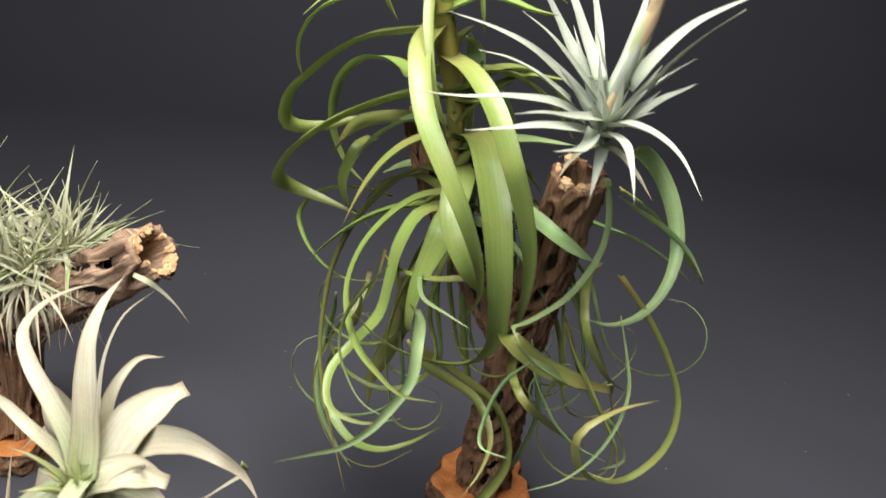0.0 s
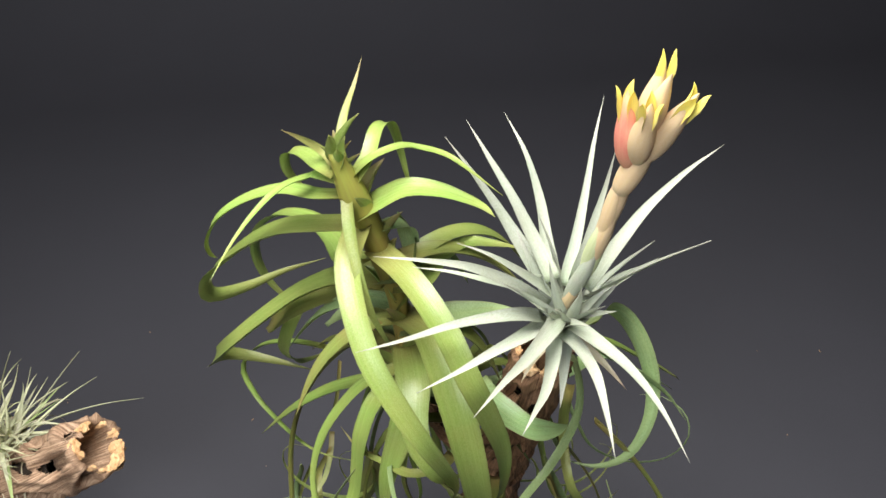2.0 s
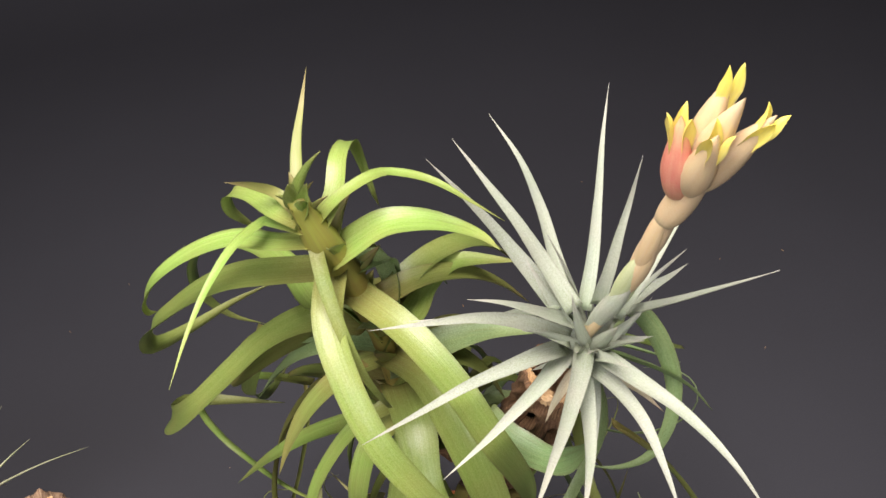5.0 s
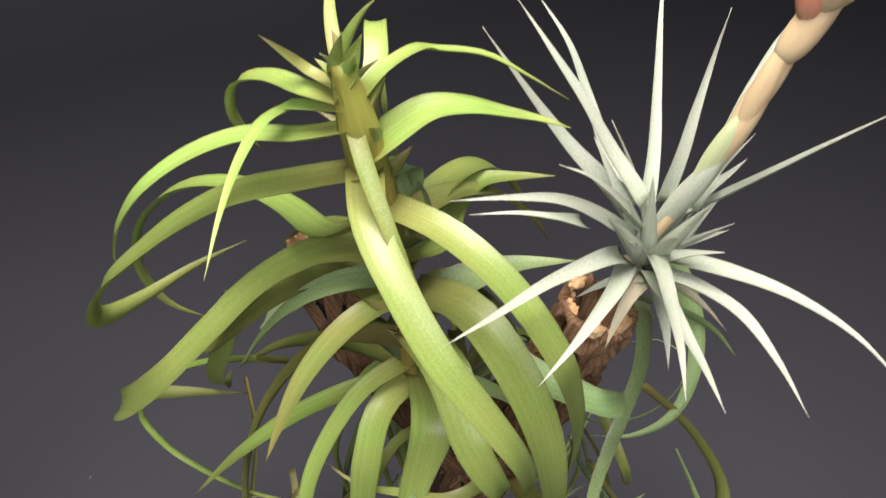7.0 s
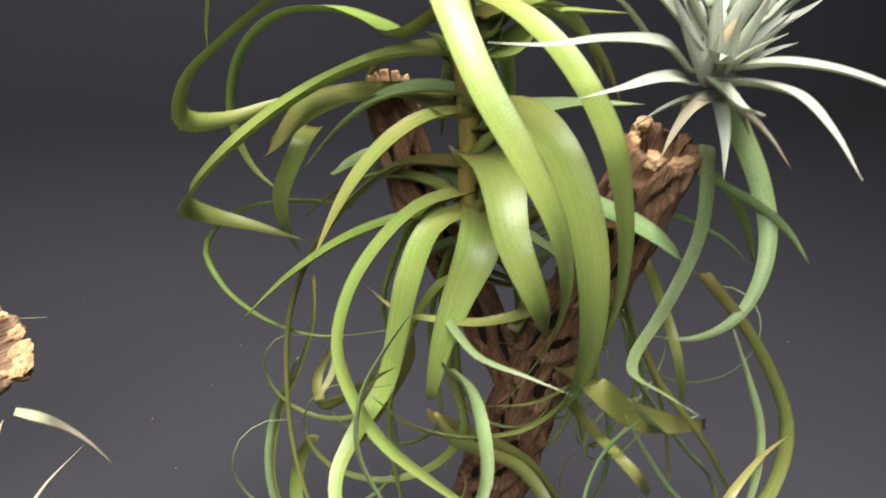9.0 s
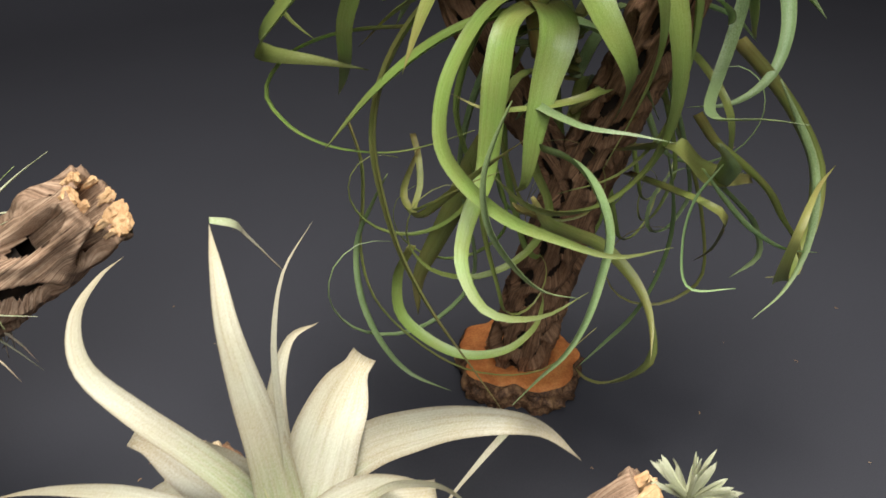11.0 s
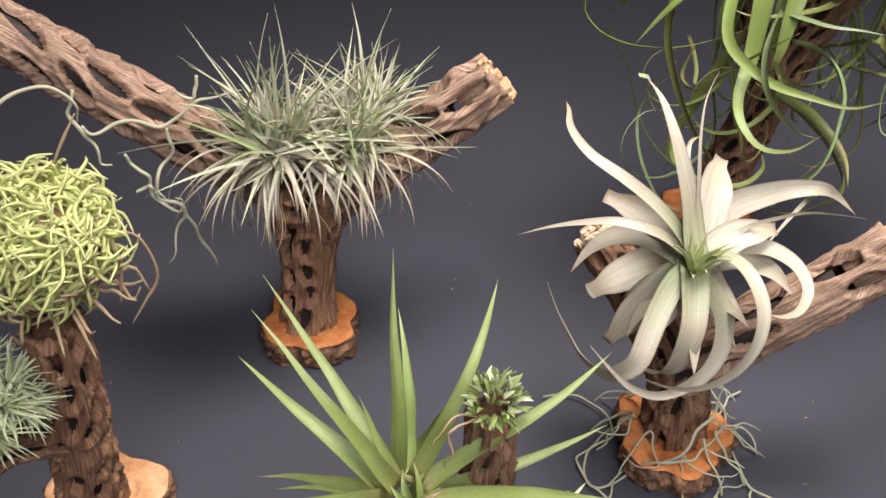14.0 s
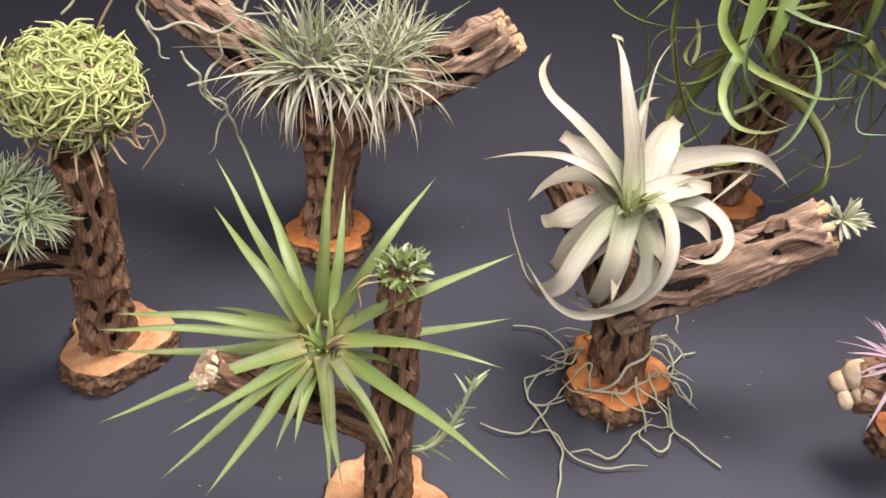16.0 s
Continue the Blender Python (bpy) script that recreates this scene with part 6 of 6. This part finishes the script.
def knob_clump():
    plant = thing("air_plant", (-0.440, -0.330, 0.222), "small cluster of stubby grey-green leaves on a post", "air plant", "air plants")
    rnd = random.Random(42)
    for k in range(110):
        z, a = rnd.uniform(-0.5, 1), k * 2.4
        s = math.sqrt(1 - z * z)
        n = Vector((s * math.cos(a), s * math.sin(a), z))
        c = Vector((-0.440, -0.331, 0.226)) + Vector((n.x * 0.011, n.y * 0.011, n.z * 0.007))
        d = n + Vector((rnd.uniform(-0.7, 0.7), rnd.uniform(-0.7, 0.7), rnd.uniform(-0.2, 0.9)))
        pts = spike_points(c, d, rnd.uniform(0.006, 0.011), 0.1, rnd, 4)
        leaf(plant, pts, 0.0030, (SAGE, FRESH, FRESH)[k % 3], base=1.0, full=0.35, power=1.2, channel=0.4, seg=6, thick=0.0013)
    for pts in ([(-0.452, -0.335, 0.222), (-0.464, -0.338, 0.219), (-0.470, -0.338, 0.208), (-0.468, -0.337, 0.195)], [(-0.450, -0.333, 0.220), (-0.462, -0.330, 0.222), (-0.474, -0.332, 0.206)]):
        strand(plant, pts, 0.0009, DRY, "dry_root")


def sprig():
    plant = thing("air_plant", (-0.436, -0.333, 0.066), "slender branching green sprig growing from the post", "air plant", "air plants")
    axis = [(-0.440, -0.332, 0.068), (-0.426, -0.335, 0.068), (-0.413, -0.336, 0.073), (-0.402, -0.336, 0.091), (-0.394, -0.336, 0.112), (-0.388, -0.336, 0.131)]
    v, f, uv = tube(axis, [0.0024, 0.0022, 0.002, 0.0014], 8)
    mesh_object("stem", v, f, SAGE, plant, "", uv)
    rnd = random.Random(43)
    c = spline(axis, 22)
    for k in range(2, 23):
        t = Vector(c[min(k + 1, 22)] - c[k - 1]).normalized()
        s = t.cross(Vector((0, -1, 0.2))).normalized() * (1 if k % 2 else -1)
        d = t * 0.8 + s * 0.7 + Vector((0, rnd.uniform(-0.5, 0.5), 0))
        pts = spike_points(c[k], d, rnd.uniform(0.009, 0.020), 0.1, rnd, 4)
        leaf(plant, pts, 0.0026, FRESH if k % 3 else SAGE, base=1.0, full=0.3, power=1.2, channel=0.3, seg=7, thick=0.0012)


def pink():
    c = (-0.072, -0.372, 0.118)
    plant = thing("air_plant", c, "dusty pink air plant with narrow pointed leaves", "air plant", "air plants")
    rnd = random.Random(44)
    for k in range(34):
        u = (k + 0.5) / 34
        tilt, a = math.radians(10 + 95 * u), k * 2.4
        d = Vector((math.sin(tilt) * math.cos(a), math.sin(tilt) * math.sin(a), math.cos(tilt)))
        leaf(plant, spike_points(c, d, rnd.uniform(0.04, 0.062), 0.25 * u, rnd), 0.0052, PINK, base=1.0, full=0.12, channel=0.4, seg=12)


def pink_stand():
    st = thing("plant_stand", (0.0, -0.365, 0), "low cactus-skeleton wood stand with a pale cut end", "plant stand", "wooden plant stands")
    cholla(st, "trunk", [(0.01, -0.360, 0.018), (0.008, -0.362, 0.05), (0.0, -0.364, 0.09)], [0.026, 0.024, 0.024], CHOLLA, 53, hollow=False)
    cholla(st, "arm", [(0.015, -0.362, 0.07), (-0.03, -0.362, 0.083), (-0.098, -0.361, 0.090)], [0.020, 0.020, 0.0195], CHOLLA, 54, hollow=False)
    rnd = random.Random(55)
    z = Vector((-0.93, -0.25, 0.25)).normalized()
    x = Vector((0, -0.7, -0.7)).cross(z).normalized()
    y = z.cross(x)
    for dx, dy, r in ((-0.008, 0.008, 0.0085), (0.007, 0.010, 0.0075), (-0.006, -0.008, 0.012), (0.0095, -0.004, 0.0085)):
        v, f, uv = [], [], []
        for q, (hh, rr) in enumerate(((-0.03, 0.9), (-0.002, 1.0), (0.0, 0.94), (0.0012, 0.3), (0.001, 0.02))):
            for j in range(18):
                a = j * 2 * math.pi / 18
                w = r * rr * (1 + 0.12 * noise.noise((math.cos(a) * 1.5, math.sin(a) * 1.5, dx * 900)))
                v.append(Vector((-0.100, -0.361, 0.090)) + x * (dx + w * math.cos(a)) + y * (dy + w * math.sin(a)) + z * hh)
                uv.append((j / 18, hh))
        f = [(q * 18 + j, q * 18 + (j + 1) % 18, q * 18 + 18 + (j + 1) % 18, q * 18 + 18 + j) for q in range(4) for j in range(18)]
        mesh_object("strand_end", v, f, KNOB_PALE, st, "", uv)
    slice_base(st, 0.01, -0.36, 0.045, 4, 0.5, 57)


tiny_star()
knob_clump()
sprig()
pink_stand()
pink()


# ---- moss strands ----
ground_moss = thing("moss_strands", (-0.25, -0.29, 0.0), "loose grey-green moss strands lying round the wood slice", "moss")
grow_ground_strands(ground_moss)
for pts in ([(-0.262, -0.272, 0.030), (-0.250, -0.280, 0.045), (-0.228, -0.274, 0.060), (-0.205, -0.262, 0.075)], [(-0.270, -0.262, 0.026), (-0.256, -0.278, 0.034), (-0.232, -0.279, 0.032), (-0.205, -0.268, 0.038)], [(-0.20, -0.225, 0.03), (-0.185, -0.235, 0.045), (-0.170, -0.225, 0.03), (-0.160, -0.235, 0.012)], [(-0.19, -0.21, 0.03), (-0.175, -0.205, 0.046), (-0.165, -0.215, 0.05), (-0.170, -0.232, 0.04)]):
    strand(ground_moss, pts, 0.0015)
rnd = random.Random(61)
for k in range(11):
    a = k * 2.4
    x, y = -0.227 + 0.034 * math.cos(a), -0.242 + 0.034 * math.sin(a)
    reach, turn = rnd.uniform(0.02, 0.045), rnd.choice((-1, 1)) * rnd.uniform(2.0, 4.5)
    pts = [(x + reach * math.cos(a), y + reach * math.sin(a), 0.003), (x + 0.012 * math.cos(a), y + 0.012 * math.sin(a), 0.022), (x, y, 0.028 + rnd.uniform(0, 0.012))]
    for q in range(1, 5):
        h = q / 4
        b = a + 3.14 + turn * h
        pts.append((x + 0.022 * h * math.cos(b) + 0.02 * h * math.cos(a + 1.3), y + 0.022 * h * math.sin(b) + 0.02 * h * math.sin(a + 1.3), 0.028 + rnd.uniform(0, 0.016) * (1 - h)))
    strand(ground_moss, pts, rnd.uniform(0.0009, 0.0014))
arm_moss = thing("moss_strands", (-0.50, 0.015, 0.22), "pale twisting moss strands hanging from the wooden arm", "moss")
grow_arm_strands(arm_moss)


# ---- lint on the paper ----
def lint():
    rnd = random.Random(77)
    b = Batch()
    for k in range(46):
        x, y = rnd.uniform(-0.75, 0.45), rnd.uniform(-0.35, 0.45)
        a, ln = rnd.uniform(0, 6.28), rnd.uniform(0.001, 0.004)
        b.add(*tube([(x, y, 0.001), (x + ln * 0.5 * math.cos(a), y + ln * 0.5 * math.sin(a), 0.0013), (x + ln * math.cos(a + 0.5), y + ln * math.sin(a + 0.5), 0.001)], [0.0002, 0.00028, 0.0002], 5, 4))
    ob = b.put("lint", KNOB, None)
    tagged(ob, "tiny pale lint specks scattered on the dark paper", "lint", kind="stuff")


lint()
